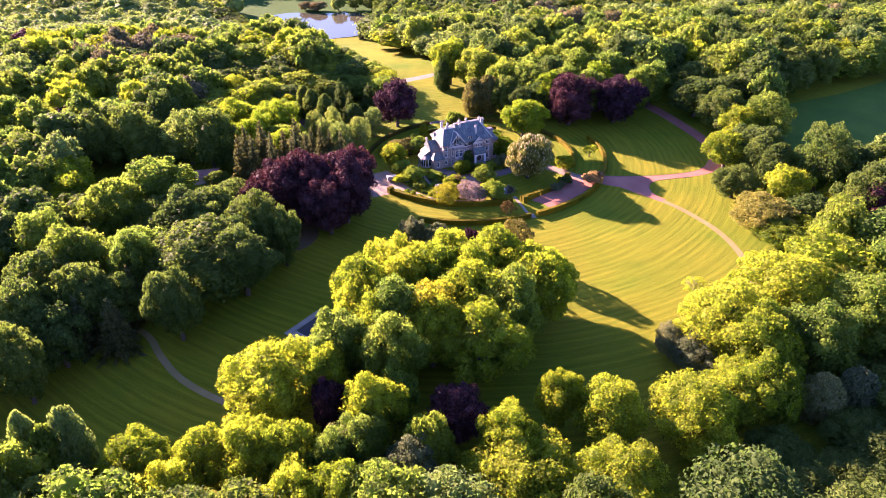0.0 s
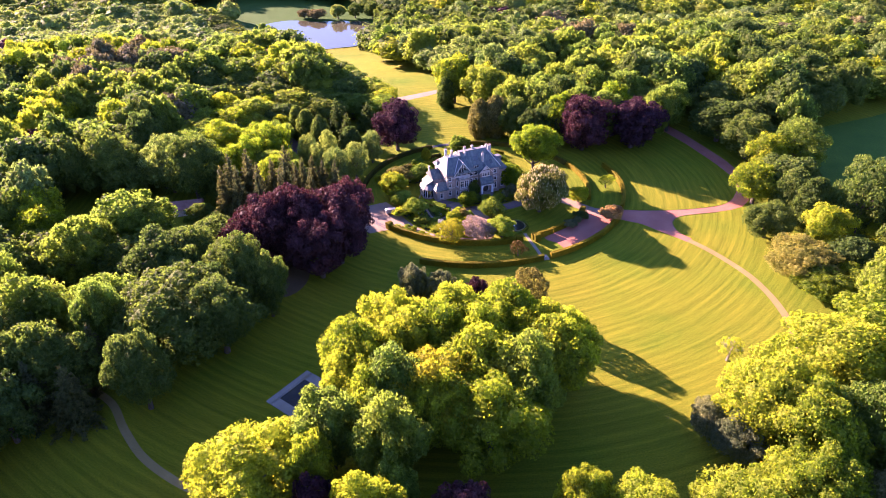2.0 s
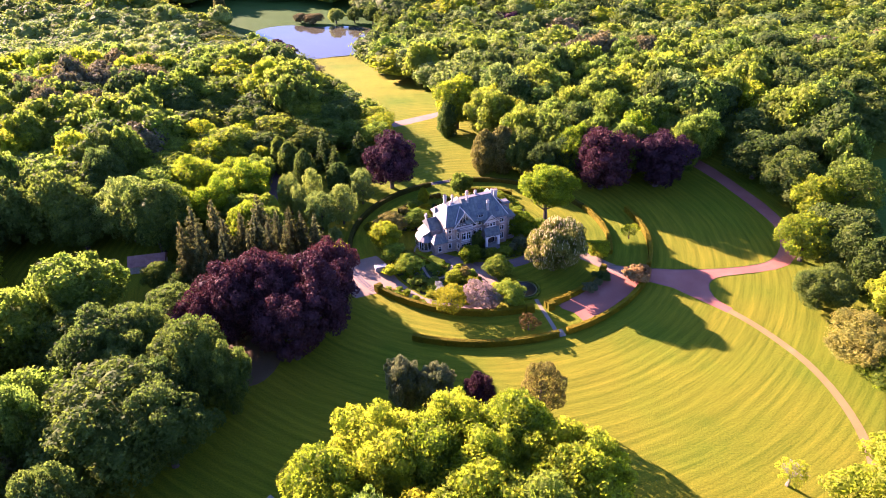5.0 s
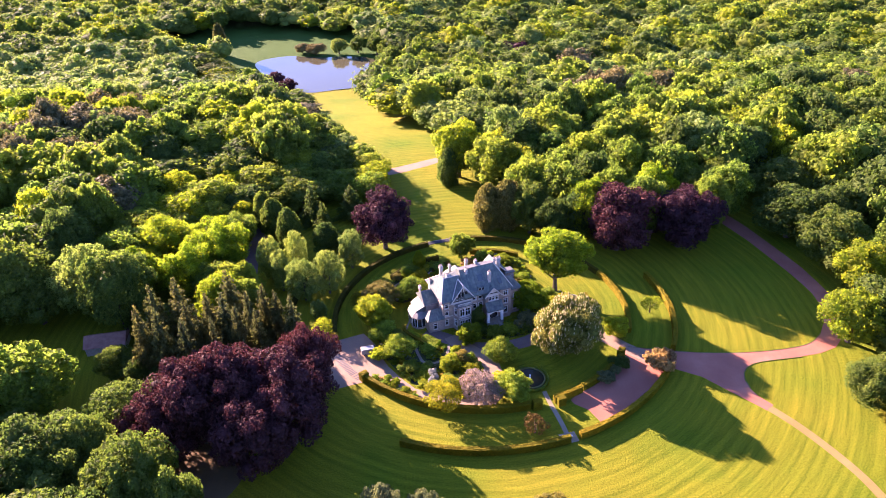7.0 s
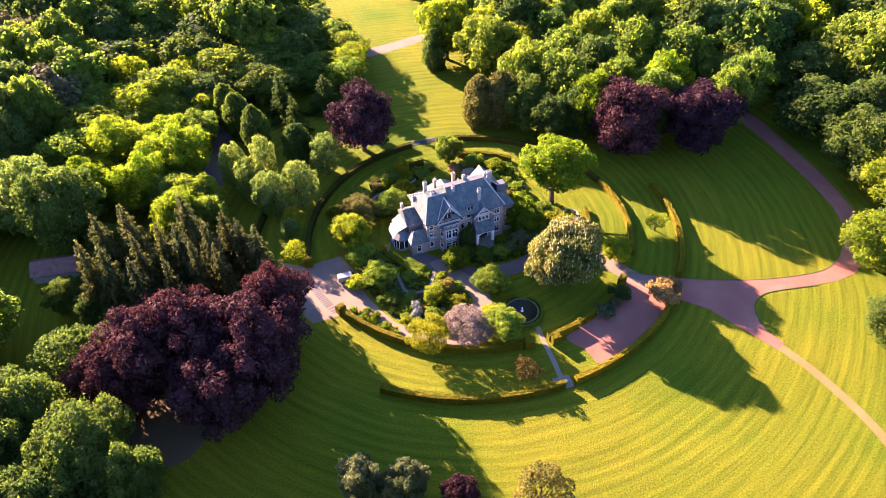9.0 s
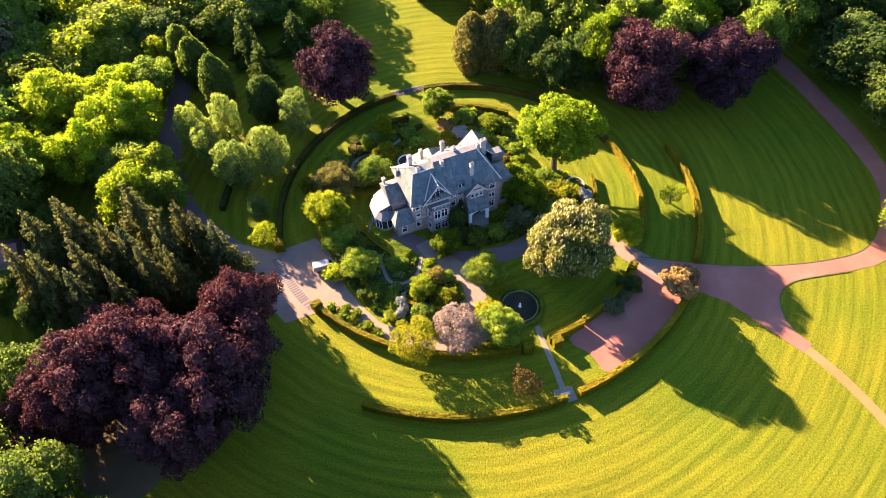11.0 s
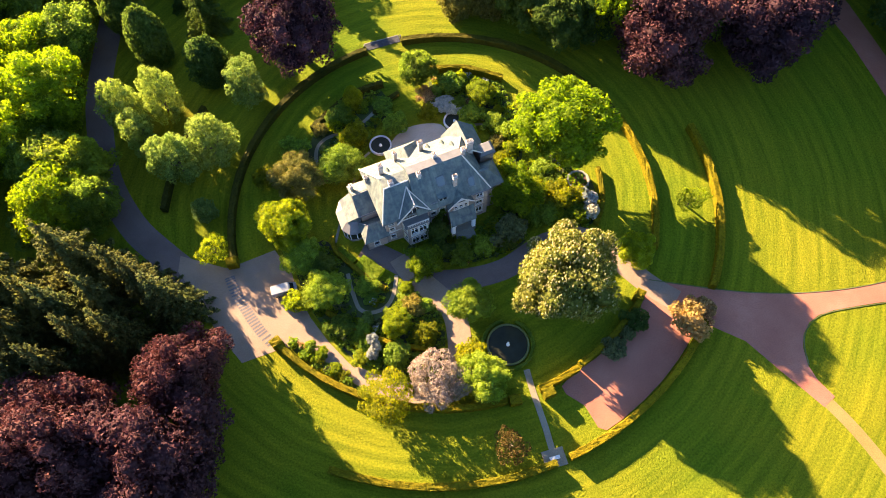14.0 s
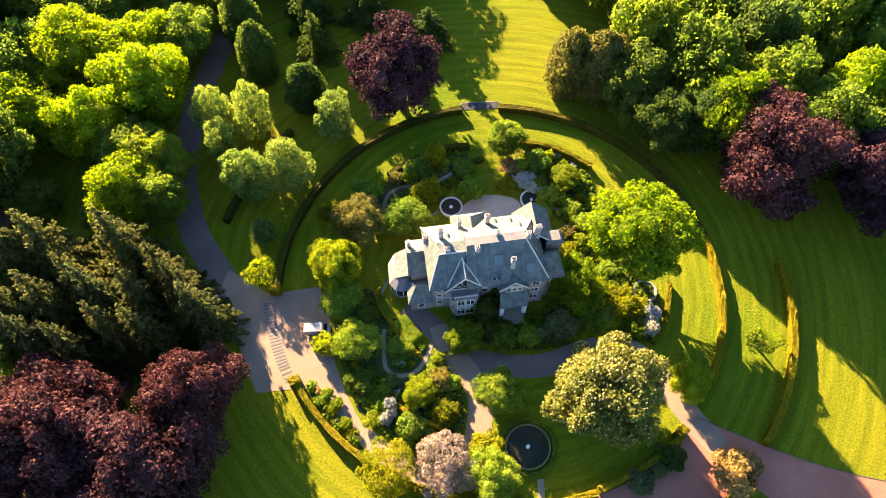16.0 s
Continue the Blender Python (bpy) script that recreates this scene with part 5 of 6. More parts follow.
def opening_wall(name, p0, p1, z0, z1, holes=(), thick=0.4, material=None):
    """A straight wall with openings right through it; holes: rows of start, end, sill and head. Outside lies to the right of p0 to p1."""
    p0, p1 = Vector(p0), Vector(p1)
    d = (p1 - p0).normalized()
    q = Vector((-d.y, d.x)) * thick
    ln = (p1 - p0).length
    S = sorted({0.0, ln, *[h[0] for h in holes], *[h[1] for h in holes]})
    Z = sorted({z0, z1, *[h[2] for h in holes], *[h[3] for h in holes]})
    bm = bmesh.new()
    vs = {}

    def v(i, j, k):
        if (i, j, k) not in vs:
            at = p0 + d * S[i] + q * k
            vs[i, j, k] = bm.verts.new((at.x, at.y, Z[j]))
        return vs[i, j, k]

    def full(i, j):
        if not (0 <= i < len(S) - 1 and 0 <= j < len(Z) - 1):
            return False
        s, z = (S[i] + S[i + 1]) / 2, (Z[j] + Z[j + 1]) / 2
        return not any(h[0] < s < h[1] and h[2] < z < h[3] for h in holes)

    for i in range(len(S) - 1):
        for j in range(len(Z) - 1):
            if not full(i, j):
                continue
            bm.faces.new((v(i, j, 0), v(i + 1, j, 0), v(i + 1, j + 1, 0), v(i, j + 1, 0)))
            bm.faces.new((v(i, j + 1, 1), v(i + 1, j + 1, 1), v(i + 1, j, 1), v(i, j, 1)))
            for a, b, e, f in ((i - 1, j, (i, j), (i, j + 1)), (i + 1, j, (i + 1, j), (i + 1, j + 1)), (i, j - 1, (i, j), (i + 1, j)), (i, j + 1, (i, j + 1), (i + 1, j + 1))):
                if not full(a, b):
                    bm.faces.new((v(*e, 0), v(*f, 0), v(*f, 1), v(*e, 1)))
    wall = part(name, (bm, material or WALL), house)
    for s0, s1, a, b in holes:
        window(p0 + d * (s0 + s1) / 2, d, s1 - s0, a, b)
    return wall


def window(mid, d, w, z0, z1):
    """A window in its opening: pale stone surround, white bars, dark pane."""
    m = Matrix.Translation((mid.x, mid.y, z0)) @ Matrix.Rotation(math.atan2(d.y, d.x), 4, "Z")
    h = z1 - z0
    bm = bmesh.new()
    for x0, x1, y0, y1, a, b in ((-w / 2 - 0.14, -w / 2 + 0.02, -0.07, 0.12, -0.1, h + 0.16), (w / 2 - 0.02, w / 2 + 0.14, -0.07, 0.12, -0.1, h + 0.16), (-w / 2 - 0.14, w / 2 + 0.14, -0.075, 0.12, h, h + 0.18)):
        box(x0, x1, y0, y1, a, b, bm)
    win = part("window", (bm, TRIM), house, m=m)
    part("sill", (box(-w / 2 - 0.2, w / 2 + 0.2, -0.14, 0.1, -0.14, 0.0), TRIM), win)
    part("pane", (box(-w / 2, w / 2, 0.16, 0.18, 0, h), GLASS), win)
    bars = bmesh.new()
    k = max(1, round(w / 0.8))
    for i in range(k + 1):
        x = -w / 2 + w * i / k
        box(max(x - 0.05, -w / 2), min(x + 0.05, w / 2), 0.10, 0.155, 0, h, bars)
    for z in (0.0, h * 0.62, h - 0.08):
        box(-w / 2, w / 2, 0.105, 0.15, z, z + 0.08, bars)
    part("frame", (bars, WHITE), win, "white window bars")
    return win


def hip(name, x0, x1, y0, y1, ze, ridge, zr, material=None, flat=0.0, eave=0.22):
    """A hipped roof over a rectangle, with a ridge (rx0, rx1, ry0, ry1) at zr and a small eaves edge."""
    rx0, rx1, ry0, ry1 = ridge
    b = [(x0, y0), (x1, y0), (x1, y1), (x0, y1)]
    t = [(rx0, ry0), (rx1, ry0), (rx1, ry1), (rx0, ry1)]
    V = [(x, y, ze - eave) for x, y in b] + [(x, y, ze) for x, y in b] + [(x, y, zr) for x, y in t]
    F = [(3, 2, 1, 0)]
    for i in range(4):
        j = (i + 1) % 4
        F += [(i, j, 4 + j, 4 + i), (4 + i, 4 + j, 8 + j, 8 + i)]
    F.append((8, 9, 10, 11))
    bm = bmesh.new()
    vs = [bm.verts.new(v) for v in V]
    for f in F:
        bm.faces.new([vs[i] for i in f])
    bmesh.ops.remove_doubles(bm, verts=bm.verts, dist=0.001)
    bmesh.ops.dissolve_degenerate(bm, dist=0.001, edges=bm.edges)
    return part(name, (bm, material or SLATE), house)


def gable(name, x0, x1, y0, y1, ze, zr, thick=0.25, material=None):
    """A saddle roof with its ridge along y, open below, with real thickness."""
    xm = (x0 + x1) / 2
    V = []
    for y in (y0, y1):
        V += [(x0, y, ze), (xm, y, zr), (x1, y, ze), (x0, y, ze - thick), (xm, y, zr - thick * 1.3), (x1, y, ze - thick)]
    F = [(1, 0, 6, 7), (2, 1, 7, 8), (3, 4, 10, 9), (4, 5, 11, 10), (0, 3, 9, 6), (5, 2, 8, 11), (0, 1, 4, 3), (1, 2, 5, 4), (7, 6, 9, 10), (8, 7, 10, 11)]
    roof = part(name, solid(V, F, material or SLATE), house)
    for s in (-1, 1):
        bm = bmesh.new()
        tube(bm, (xm + s * (x1 - xm + 0.05), y0 - 0.05, ze - 0.08), (xm, y0 - 0.05, zr - 0.05), 0.15, 0.15, 4)
        part("bargeboard", (bm, TRIM), roof, "pale gable edge board")
    return roof


def triangle_wall(x0, x1, y, z0, zr, material, thick=0.3):
    xm = (x0 + x1) / 2
    V = [(x0, y, z0), (x1, y, z0), (xm, y, zr), (x0, y + thick, z0), (x1, y + thick, z0), (xm, y + thick, zr)]
    return part("gable_wall", solid(V, [(0, 1, 2), (5, 4, 3), (0, 3, 4, 1), (1, 4, 5, 2), (2, 5, 3, 0)], material), house)


def chimney(x, y, z0, z1, w=0.9, d=0.7, pots=3):
    bm = bmesh.new()
    box(-w / 2, w / 2, -d / 2, d / 2, 0, z1 - z0, bm)
    box(-w / 2 - 0.12, w / 2 + 0.12, -d / 2 - 0.12, d / 2 + 0.12, z1 - z0 - 0.55, z1 - z0 - 0.35, bm)
    box(-w / 2 - 0.1, w / 2 + 0.1, -d / 2 - 0.1, d / 2 + 0.1, z1 - z0, z1 - z0 + 0.16, bm)
    st = part("chimney", (bm, CHIMNEY), house, "tall pale brick chimney stack", m=pose(x, y, z0))
    for i in range(pots):
        p = lathe([(0.12, 0), (0.09, 0.42), (0.12, 0.46), (0.08, 0.5)], 8)
        part("chimney_pot", (p, POT), st, m=pose((i - (pots - 1) / 2) * w / pots, 0, z1 - z0 + 0.15))


# main walls, from the south-west corner round the front
opening_wall("wall", (-9.8, -2.4), (-6.9, -2.6), 0, 9.0, [(0.7, 1.6, 1.2, 2.8), (0.7, 1.6, 4.2, 5.3), (0.7, 1.6, 6.3, 7.6)])
opening_wall("wall", (-6.9, -2.6), (-6.1, -4.9), 0, 7.4, [(0.7, 1.7, 1.2, 3.1), (0.7, 1.7, 4.6, 6.6)])
opening_wall("wall", (-6.1, -4.9), (-2.3, -4.9), 0, 7.4, [(0.4, 1.7, 0.9, 3.1), (2.0, 3.4, 0.9, 3.1), (0.4, 1.7, 4.4, 6.7), (2.0, 3.4, 4.4, 6.7)])
opening_wall("wall", (-2.3, -4.9), (-1.5, -2.6), 0, 7.4, [(0.7, 1.7, 1.2, 3.1), (0.7, 1.7, 4.6, 6.6)])
opening_wall("wall", (-1.5, -2.6), (2.2, -2.6), 0, 9.4, [(0.6, 1.6, 1.4, 3.2), (2.3, 3.4, 1.4, 3.2), (0.6, 1.6, 4.2, 5.8), (2.3, 3.4, 4.2, 5.8), (0.5, 1.6, 6.9, 8.3), (2.2, 3.3, 6.9, 8.3)])
opening_wall("wall", (2.2, -2.6), (2.2, -4.3), 0, 8.0)
opening_wall("wall", (2.2, -4.3), (6.7, -4.3), 0, 8.0, [(1.0, 3.5, 1.2, 3.9), (0.9, 1.6, 6.6, 7.8), (1.9, 2.6, 6.6, 7.8), (2.9, 3.6, 6.6, 7.8)])
opening_wall("wall", (6.7, -4.3), (6.7, -3.8), 0, 8.0)
opening_wall("wall", (6.7, -3.8), (10.0, -3.8), 0, 9.1, [(1.0, 2.3, 1.4, 3.4), (1.0, 2.3, 4.4, 5.9), (1.0, 2.3, 6.9, 8.4)])
opening_wall("wall", (10.0, -3.8), (10.3, 9.0), 0, 9.1)
opening_wall("wall", (10.3, 9.0), (-9.8, 9.0), 0, 9.0, [(2.5, 3.6, 4.4, 6.2), (8.0, 9.2, 4.4, 6.2), (8.0, 9.2, 1.0, 3.2), (12, 13.2, 4.4, 6.2)])
opening_wall("wall", (-9.8, 9.0), (-9.8, -2.4), 0, 8.9, [(9.3, 10.3, 6.4, 7.7), (2.5, 3.5, 6.2, 7.6)])
for z in (3.75, 7.2):
    part("string_course", (box(-9.85, -6.9, -2.66, -2.5, z, z + 0.16), TRIM), house)
    part("string_course", (box(-6.1, -2.3, -5.0, -4.86, z, z + 0.16), TRIM), house)

# great front gable with dark timbering over the bay, and its balcony
part("wall", (box(-6.95, -1.45, -3.2, -2.62, 7.3, 8.2), TRIM), house)
triangle_wall(-7.6, -0.8, -3.2, 8.15, 12.3, TRIM)
for x, z0, z1 in ((-6.5, 8.15, 9.2), (-5.5, 8.15, 10.5), (-4.85, 8.15, 11.3), (-4.2, 10.6, 12.0), (-3.55, 8.15, 11.3), (-2.9, 8.15, 10.5), (-1.9, 8.15, 9.2)):
    part("timber", (box(x - 0.11, x + 0.11, -3.28, -3.1, z0, z1), TIMBER), house)
for z, a in ((8.2, 3.2), (9.15, 2.4), (10.5, 1.3)):
    part("timber", (box(-4.2 - a, -4.2 + a, -3.3, -3.1, z, z + 0.2), TIMBER), house)
for x in (-5.15, -4.2, -3.25):
    part("pane", (box(x - 0.35, x + 0.35, -3.24, -3.16, 9.35, 10.4), GLASS), house)
part("balcony", (box(-6.7, -1.9, -5.1, -2.7, 7.35, 7.55), LEAD), house, "lead-covered bay roof used as a balcony")
for x in np.arange(-6.1, -2.2, 0.32):
    part("baluster", (box(x - 0.05, x + 0.05, -4.98, -4.88, 7.55, 8.2), TRIM), house)
part("handrail", (box(-6.3, -2.1, -5.03, -4.83, 8.2, 8.32), TRIM), house)
gable("roof", -7.8, -0.6, -3.8, 1.2, 8.3, 12.7)

# main and west roofs
hip("roof", -4.0, 10.4, -4.0, 9.4, 9.2, (-3.3, 6.9, 1.3, 2.8), 14.4)
part("ridge_flat", (box(-3.35, 6.95, 1.25, 2.85, 14.38, 14.54, None, 0.03), LEAD), house, "pale lead flat along the main ridge")
hip("roof", -10.4, -1.5, -3.3, 9.3, 8.9, (-8.1, -2.5, 0.9, 3.1), 13.4)
for a, b in (((-10.4, -3.3, 8.92), (-8.1, 0.9, 13.42)), ((-10.4, 9.3, 8.92), (-8.1, 3.1, 13.42)), ((10.4, -4.0, 9.22), (6.9, 1.3, 14.42)), ((-8.1, 0.9, 13.42), (-3.6, 0.9, 13.42)), ((10.4, 9.4, 9.22), (6.9, 2.8, 14.42)), ((-4.2, -3.7, 12.72), (-4.2, 0.2, 12.72)), ((-1.5, -3.8, 9.42), (-4.2, -0.43, 12.72)), ((-7.2, -3.2, 9.05), (-4.2, 0.25, 12.72))):
    part("ridge_tile", (tube(bmesh.new(), a, b, 0.13, 0.13, 6), TRIM), house)
for x0, x1, y, z in ((-1.1, 0.4, -3.25, 9.95), (0.4, 2.3, -2.85, 10.35), (6.8, 10.5, -4.08, 9.1)):
    part("gutter", (box(x0, x1, y - 0.1, y + 0.08, z - 0.12, z + 0.1), LEAD), house, "pale eaves gutter")
part("gutter", (box(-10.5, -7.8, -3.45, -3.28, 8.7, 8.9), LEAD), house, "pale eaves gutter")

# entrance gable, porch and steps
gable("roof", 1.7, 6.9, -4.7, 0.0, 8.0, 10.6)
triangle_wall(2.2, 6.4, -4.34, 8.0, 10.2, TRIM)
part("timber", (box(2.95, 5.65, -4.42, -4.3, 8.8, 8.98), TIMBER), house)
V = [(1.9, -4.3, 6.4), (6.9, -4.3, 6.4), (6.7, -6.5, 4.75), (1.7, -6.5, 4.75), (1.9, -4.3, 6.15), (6.9, -4.3, 6.15), (6.7, -6.5, 4.5), (1.7, -6.5, 4.5)]
part("porch_roof", solid(V, [(3, 2, 1, 0), (4, 5, 6, 7), (0, 4, 7, 3), (1, 2, 6, 5), (2, 3, 7, 6)], SLATE), house)
for x in (2.15, 6.25):
    part("porch_pier", (box(x - 0.35, x + 0.35, -6.3, -5.6, 0, 4.55, None, 0.04), WHITE), house)
bm = bmesh.new()
arch = [(2.4, 3.2)] + [(4.2 - 1.8 * math.cos(math.pi * i / 10), 3.2 + 0.9 * math.sin(math.pi * i / 10)) for i in range(1, 10)] + [(6.0, 3.2), (6.0, 4.55), (2.4, 4.55)]
f = bm.faces.new([bm.verts.new((x, -6.2, z)) for x, z in arch])
r = bmesh.ops.extrude_face_region(bm, geom=[f])
bmesh.ops.translate(bm, vec=(0, 0.45, 0), verts=[g for g in r["geom"] if isinstance(g, bmesh.types.BMVert)])
part("porch_arch", (bm, WHITE), house, "pale stone entrance arch")
part("porch_floor", (box(1.8, 6.6, -6.35, -4.3, 0, 1.2), PAVING), house)
part("front_door", (box(3.7, 5.1, -4.36, -4.28, 1.2, 3.8), TIMBER), house, "dark panelled front door in the porch shade")
for i in range(7):
    part("step", (box(2.5 - 0.05 * i, 6.0 + 0.05 * i, -6.62 - 0.32 * i, -6.3 - 0.32 * i, 0, 1.03 - 0.15 * i), PAVING), house)

# east bay, north-east wing and turret
opening_wall("wall", (10.4, -2.8), (13.3, -2.8), 0, 7.7, [(0.9, 2.0, 1.2, 3.0), (0.9, 2.0, 4.2, 6.0)])
opening_wall("wall", (13.3, -2.8), (13.3, 2.0), 0, 7.7, [(1.4, 3.0, 1.2, 3.0), (1.4, 3.0, 4.2, 6.0)])
opening_wall("wall", (13.3, 2.0), (10.4, 2.0), 0, 7.7)
hip("roof", 9.3, 13.6, -3.2, 2.3, 7.8, (9.3, 11.2, -0.9, -0.6), 10.5)
gable("roof", 6.4, 13.0, 3.2, 10.2, 8.5, 11.7)
triangle_wall(6.7, 12.7, 9.75, 8.2, 11.25, WALL)
opening_wall("wall", (12.8, 4.5), (12.8, 9.8), 0, 8.3, [(2.0, 3.2, 4.4, 6.2)])
opening_wall("wall", (12.8, 9.8), (6.8, 9.8), 0, 8.3, [(2.0, 3.6, 4.4, 6.2), (2.0, 3.6, 1.0, 3.2)])
part("wall", (box(11.4, 14.1, 2.8, 5.0, 0, 9.2), WALL), house)
hip("roof", 11.2, 14.4, 2.5, 5.2, 9.3, (11.6, 13.9, 3.0, 4.9), 9.7, LEAD)
# north-west wing
part("wall", (box(-4.6, 1.4, 8.9, 10.8, 0, 8.5), WALL), house)
hip("roof", -4.9, 1.8, 4.6, 11.2, 8.6, (-1.7, -1.5, 5.2, 8.6), 11.8)
for x, y, z in ((2.8, 7.6, 10.7), (5.5, 7.3, 10.9), (-6.0, 4.9, 12.1), (6.6, 5.2, 12.6)):
    bm = bmesh.new()
    V = [(-0.5, 0.4, -0.5), (0.5, 0.4, -0.5), (0, 0.4, 0.55), (-0.5, -1.3, 0.3), (0.5, -1.3, 0.3), (0, -1.3, 0.55)]
    vs = [bm.verts.new(v) for v in V]
    for f in ((0, 1, 2), (3, 5, 4), (0, 2, 5, 3), (1, 4, 5, 2), (0, 3, 4, 1)):
        bm.faces.new([vs[i] for i in f])
    part("roof_dormer", (bm, SLATE), house, m=pose(x, y, z))

# low west block with a dark saddle roof, hipped south wing and garden room
part("wall", (box(-13.2, -9.9, 1.4, 8.2, 0, 6.2), WALL), house)
hip("roof", -13.6, -9.8, 1.4, 8.6, 6.1, (-13.4, -9.85, 4.7, 5.1), 8.5)
for a, b in (((-13.6, 1.4, 6.12), (-9.9, 1.4, 6.12)), ((-13.4, 4.7, 8.52), (-9.9, 4.7, 8.52)), ((-13.6, 1.4, 6.12), (-13.4, 4.7, 8.52))):
    part("roof_edge", (tube(bmesh.new(), a, b, 0.12, 0.12, 6), LEAD), house, "pale lead roof edge")
V = [(-15.9, 2.2, 4.5), (-13.4, 1.6, 6.0), (-13.4, 7.2, 6.0), (-15.8, 7.2, 4.5), (-15.9, 2.2, 4.2), (-13.4, 1.6, 4.2), (-13.4, 7.2, 4.2), (-15.8, 7.2, 4.2)]
part("lean_to_roof", solid(V, [(0, 1, 2, 3), (7, 6, 5, 4), (0, 4, 5, 1), (2, 6, 7, 3), (3, 7, 4, 0), (1, 5, 6, 2)], SLATE), house)
opening_wall("wall", (-13.9, -2.5), (-9.9, -2.5), 0, 3.8, [(1.4, 2.4, 0.8, 2.6)])
opening_wall("wall", (-13.9, 1.4), (-13.9, -2.5), 0, 3.8)
hip("roof", -14.3, -9.4, -3.0, 2.0, 3.8, (-12.6, -9.45, -0.7, -0.4), 5.7)
for a in ((-14.3, -3.0, 3.82), (-14.3, 2.0, 3.82)):
    part("ridge_tile", (tube(bmesh.new(), a, (-12.6, -0.55, 5.72), 0.1, 0.1, 6), LEAD), house)
room = ((-13.9, 0.5), (-15.0, 0.3), (-16.2, 0.6), (-17.1, 2.0), (-17.0, 5.6), (-15.9, 7.3), (-13.9, 7.6))
for a, b in zip(room, room[1:]):
    ln = (Vector(b) - Vector(a)).length
    m = Matrix.Translation((*a, 0)) @ Matrix.Rotation(math.atan2(b[1] - a[1], b[0] - a[0]), 4, "Z")
    bay = part("garden_room_wall", (box(0, ln, -0.1, 0.1, 0, 0.6), WALL), house, m=m)
    part("pane", (box(0, ln, -0.02, 0.02, 0.6, 3.0), GLASS), bay)
    k = max(1, round(ln / 1.1))
    for i in range(k + 1):
        part("mullion", (box(ln * i / k - 0.06, ln * i / k + 0.06, -0.07, 0.07, 0.6, 3.05), WHITE), bay)
    part("head_rail", (box(0, ln, -0.1, 0.1, 3.0, 3.2), WHITE), bay)
bm = bmesh.new()
lo = [(x + (x + 15.2) * 0.12, y + (y - 4) * 0.1, 3.15) for x, y in room]
hi = [(-13.4, 2.2, 4.5), (-14.2, 2.1, 4.5), (-15.2, 2.2, 4.5), (-15.6, 2.8, 4.5), (-15.5, 5.2, 4.5), (-14.8, 6.0, 4.5), (-13.4, 6.2, 4.5)]
vl, vm, vh = ([bm.verts.new(v) for v in row] for row in (lo, [(x, y, z + 0.15) for x, y, z in lo], hi))
for i in range(6):
    bm.faces.new((vl[i], vl[i + 1], vm[i + 1], vm[i]))
    bm.faces.new((vm[i], vm[i + 1], vh[i + 1], vh[i]))
bm.faces.new(vh)
part("garden_room_roof", (bm, LEAD), house, "pale lead roof of the garden room")

for x, y, z0, z1, w, n in ((-7.3, 4.7, 10.5, 14.8, 0.8, 3), (-6.6, 1.5, 11.5, 13.9, 0.8, 3), (1.3, 7.4, 9.5, 13.2, 0.75, 3), (-3.7, 7.4, 9.0, 12.8, 0.6, 2), (4.2, -1.9, 10.2, 13.9, 0.75, 3), (9.4, 3.6, 10.0, 14.0, 1.2, 4), (7.4, 1.9, 13.0, 15.2, 0.7, 2), (-13.0, 6.6, 5.8, 9.0, 0.5, 1), (-10.0, 6.2, 7.5, 10.6, 0.6, 2), (-1.6, 0.6, 12.8, 14.8, 0.6, 2), (2.2, 2.8, 14.2, 15.3, 0.6, 2)):
    chimney(x, y, z0, z1, w, 0.6, n)
# rooflights on the south slope
for x, y, w, h in ((1.9, -0.9, 1.7, 1.9), (7.2, -2.3, 1.2, 1.7)):
    z = 9.2 + (y + 4.0) * 5.2 / 5.3
    rl = part("rooflight", (box(-w / 2, w / 2, -h / 2, h / 2, -0.1, 0.12), LEAD), house, m=pose(x, y, z, 44.5))
    part("pane", (box(-w / 2 + 0.07, w / 2 - 0.07, -h / 2 + 0.07, h / 2 - 0.07, 0.12, 0.15), SKYLIGHT), rl)
part("dormer_window", (box(0.5, 2.1, -3.3, -1.6, 9.8, 10.75), TRIM), house, "long low dormer above the eaves")
part("dormer_roof", (box(0.4, 2.2, -3.4, -1.4, 10.75, 10.87), SLATE), house)
for x in (0.9, 1.7):
    part("pane", (box(x - 0.32, x + 0.32, -3.33, -3.25, 9.95, 10.65), GLASS), house)

# ivy over the front between bay and porch
ivy_rows = [(-1.0 + 0.55 * i, -2.75 + 0.1 * math.sin(i * 2.1), 1.2 + 0.9 * (i % 5), 0.8, 1.0) for i in range(8)]
ivy = tagged(new("climbing_ivy", arrays("climbing_ivy", *crown_of(ivy_rows, 900, 0.16, 300, 0.8), LEAF["green"])), "green climbing ivy covering the wall by the porch", "climber")
ivy.matrix_basis = pose(8.0, 250.0, 0, 0, 0, 22.5)

# ---- small things ----
van = thing("van", "white van parked on the gravel by the shrubs", "van", pose(-19.2, 234.2, 0, 0, 0, 17))
bm = bmesh.new()
prof = [(-2.3, 0.45), (2.3, 0.45), (2.35, 0.95), (1.75, 1.15), (1.15, 1.85), (0.9, 2.0), (-2.2, 2.05), (-2.35, 1.9)]
f = bm.faces.new([bm.verts.new((x, -0.9, z)) for x, z in prof])
r = bmesh.ops.extrude_face_region(bm, geom=[f])
bmesh.ops.translate(bm, vec=(0, 1.8, 0), verts=[g for g in r["geom"] if isinstance(g, bmesh.types.BMVert)])
bmesh.ops.bevel(bm, geom=list(bm.edges), offset=0.08, segments=2, affect="EDGES")
body = part("body", (bm, CAR), van)
V = [(1.77, -0.78, 1.18), (1.77, 0.78, 1.18), (1.2, 0.72, 1.84), (1.2, -0.72, 1.84)]
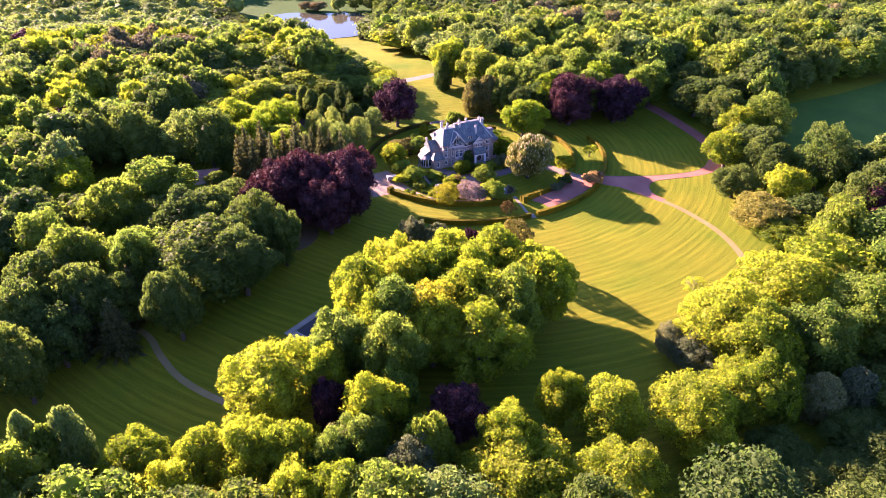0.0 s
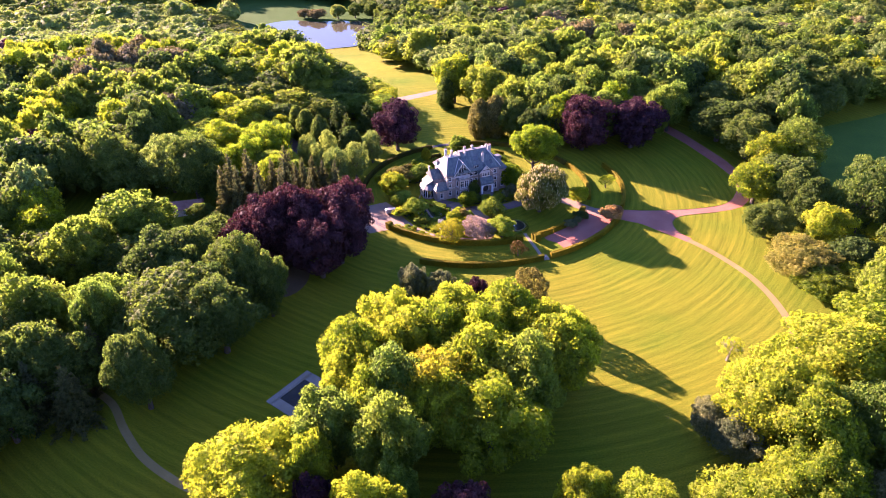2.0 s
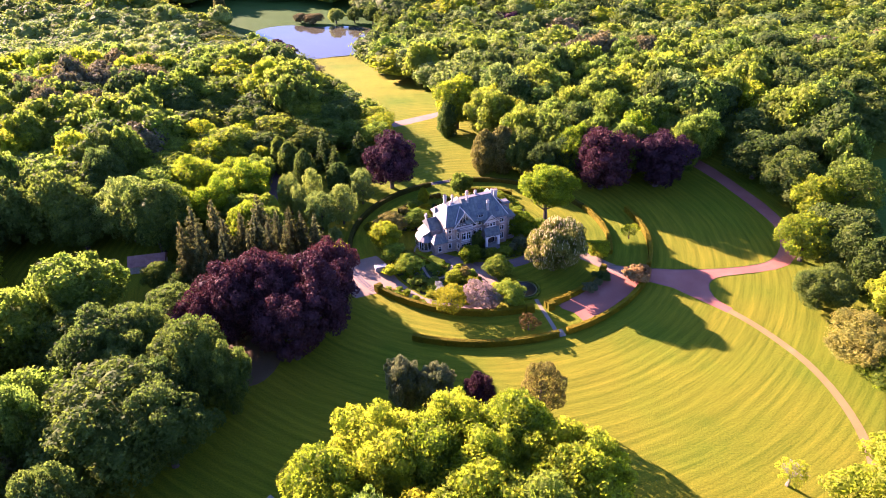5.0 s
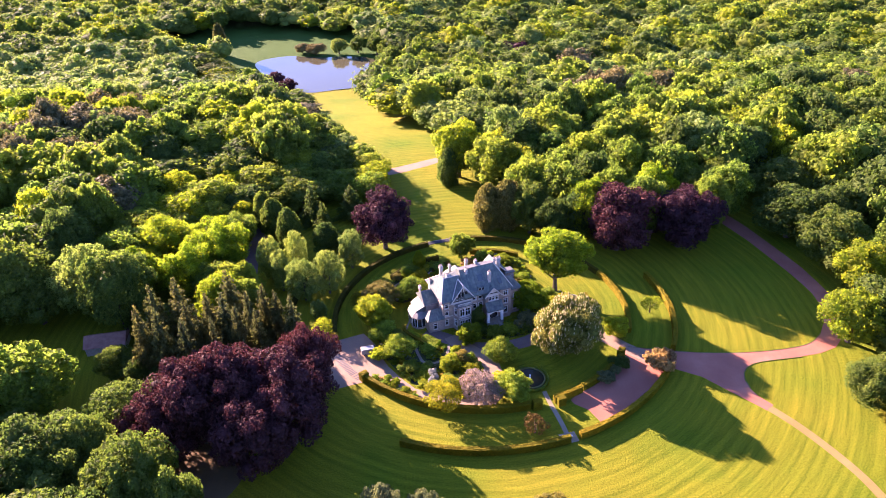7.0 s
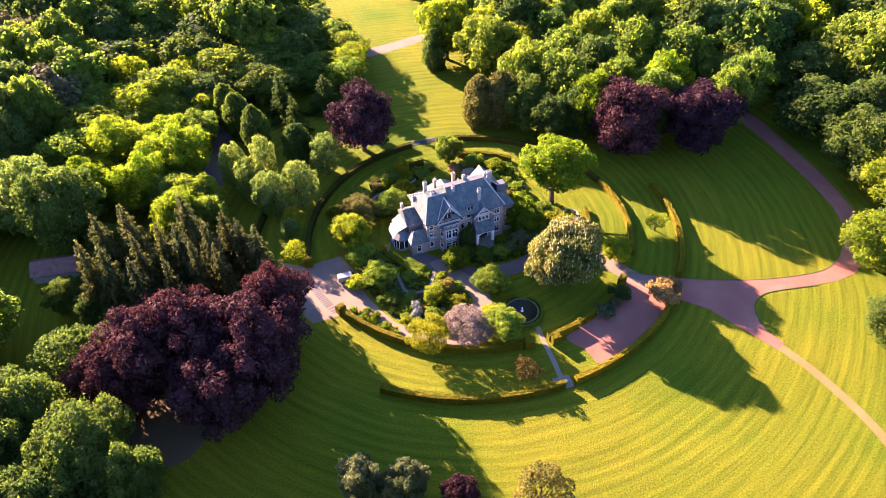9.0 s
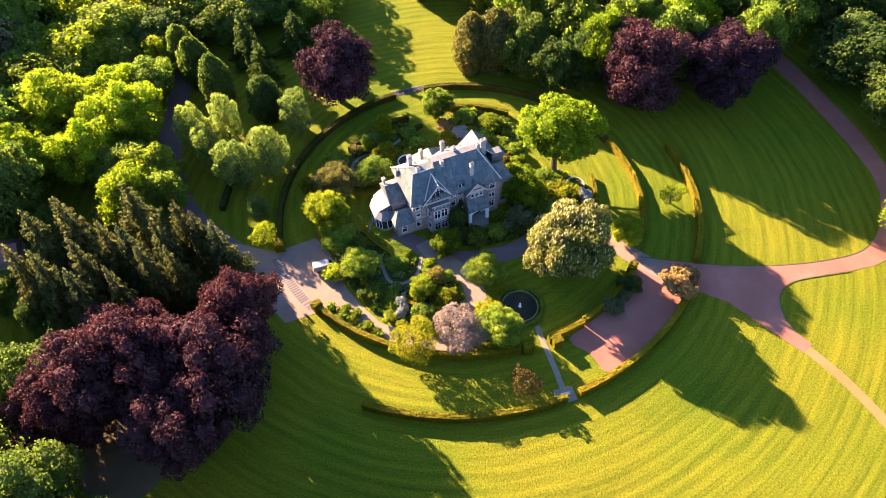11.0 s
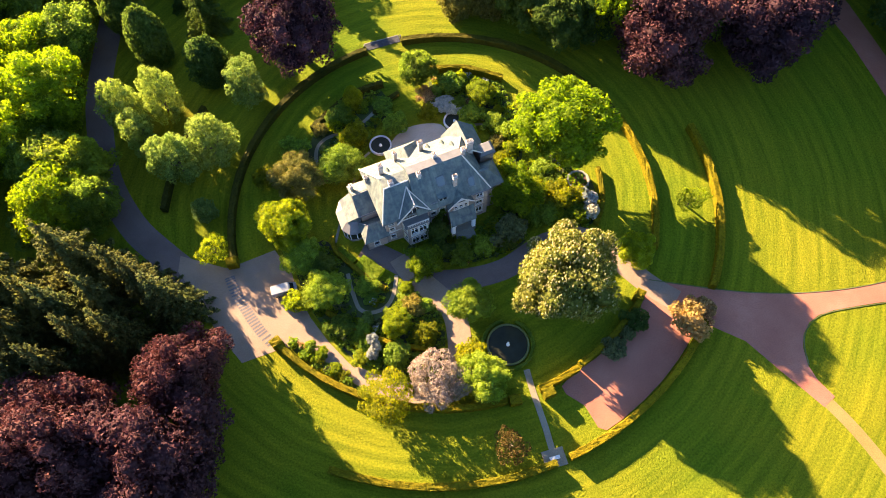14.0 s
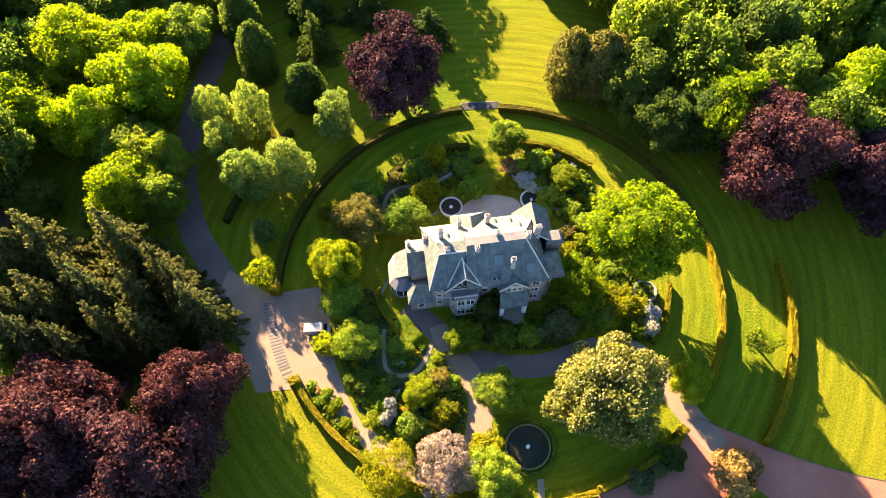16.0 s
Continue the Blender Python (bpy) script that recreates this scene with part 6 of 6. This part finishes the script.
part("windscreen", solid([(x + 0.03, y, z + 0.03) for x, y, z in V], [(0, 1, 2, 3)], GLASS), body)
for s in (-1, 1):
    part("side_window", (box(0.3, 1.1, s * 0.905 - 0.01, s * 0.905 + 0.01, 1.25, 1.75), GLASS), body)
    for x in (-1.5, 1.5):
        bm = bmesh.new()
        tube(bm, (x, s * 0.72, 0.36), (x, s * 0.94, 0.36), 0.36, 0.36, 16)
        wheel = part("wheel", (bm, RUBBER), van)
        bm = bmesh.new()
        tube(bm, (x, s * 0.93, 0.36), (x, s * 0.95, 0.36), 0.2, 0.2, 12)
        part("rim", (bm, LEAD), wheel)

cottage = thing("outbuilding", "low brick outbuilding with a rusty red roof in the wood", "outbuilding", pose(-91, 238, 0, 0, 0, 12))
part("wall", (box(-5, 5, -3, 3, 0, 2.6), CHIMNEY), cottage)
part("roof", solid([(-5.4, -3.4, 2.5), (5.4, -3.4, 2.5), (5.4, 3.4, 2.5), (-5.4, 3.4, 2.5), (-5.4, 0, 4.6), (5.4, 0, 4.6)], [(0, 1, 5, 4), (2, 3, 4, 5), (0, 4, 3), (1, 2, 5), (3, 2, 1, 0)], RUSTROOF), cottage)

logs = thing("log_pile", "small heap of pale cut logs in shade", "log pile", pose(-97.5, 146, 0, 0, 0, 20))
for i in range(9):
    bm = bmesh.new()
    tube(bm, (-2.6 + 0.2 * (i % 3), -0.8 + 0.42 * (i % 5), 0.2 + 0.36 * (i // 5)), (2.4 + 0.25 * (i % 2), -0.9 + 0.44 * (i % 5), 0.2 + 0.36 * (i // 5)), 0.19, 0.16, 8)
    part("log", (bm, DEAD), logs)


def old_tree(x, y, r, h, seed):
    rng = random.Random(seed)
    bm = bmesh.new()

    def grow(a, d, ln, rad, level):
        b = a + d * ln
        tube(bm, a, b, rad, rad * 0.62, 5)
        if level == 0:
            return
        for _ in range(3 if level > 2 else 2):
            e = (d + Vector((rng.uniform(-1, 1), rng.uniform(-1, 1), rng.uniform(-0.3, 0.45))) * 0.95).normalized()
            grow(b, e, ln * rng.uniform(0.6, 0.85), rad * 0.6, level - 1)

    grow(Vector((0, 0, -0.1)), Vector((0.1, 0, 1)), h * 0.2, 0.42, 6)
    me = bpy.data.meshes.new("branches")
    bm.to_mesh(me)
    bm.free()
    me.materials.append(DEAD)
    ob = thing("old_tree", "old half-dead tree with pale twisted limbs and thin leaves", "tree", pose(x, y, 0))
    part("branches", me, ob)
    leaves = crown("open", seed, "lime", ob)
    leaves.matrix_basis = Matrix.Translation((0.4, 0, 0)) @ Matrix.Diagonal((r * 0.62, r * 0.58, h * 0.36, 1))


old_tree(68.2, 155.5, 5, 10, 3)
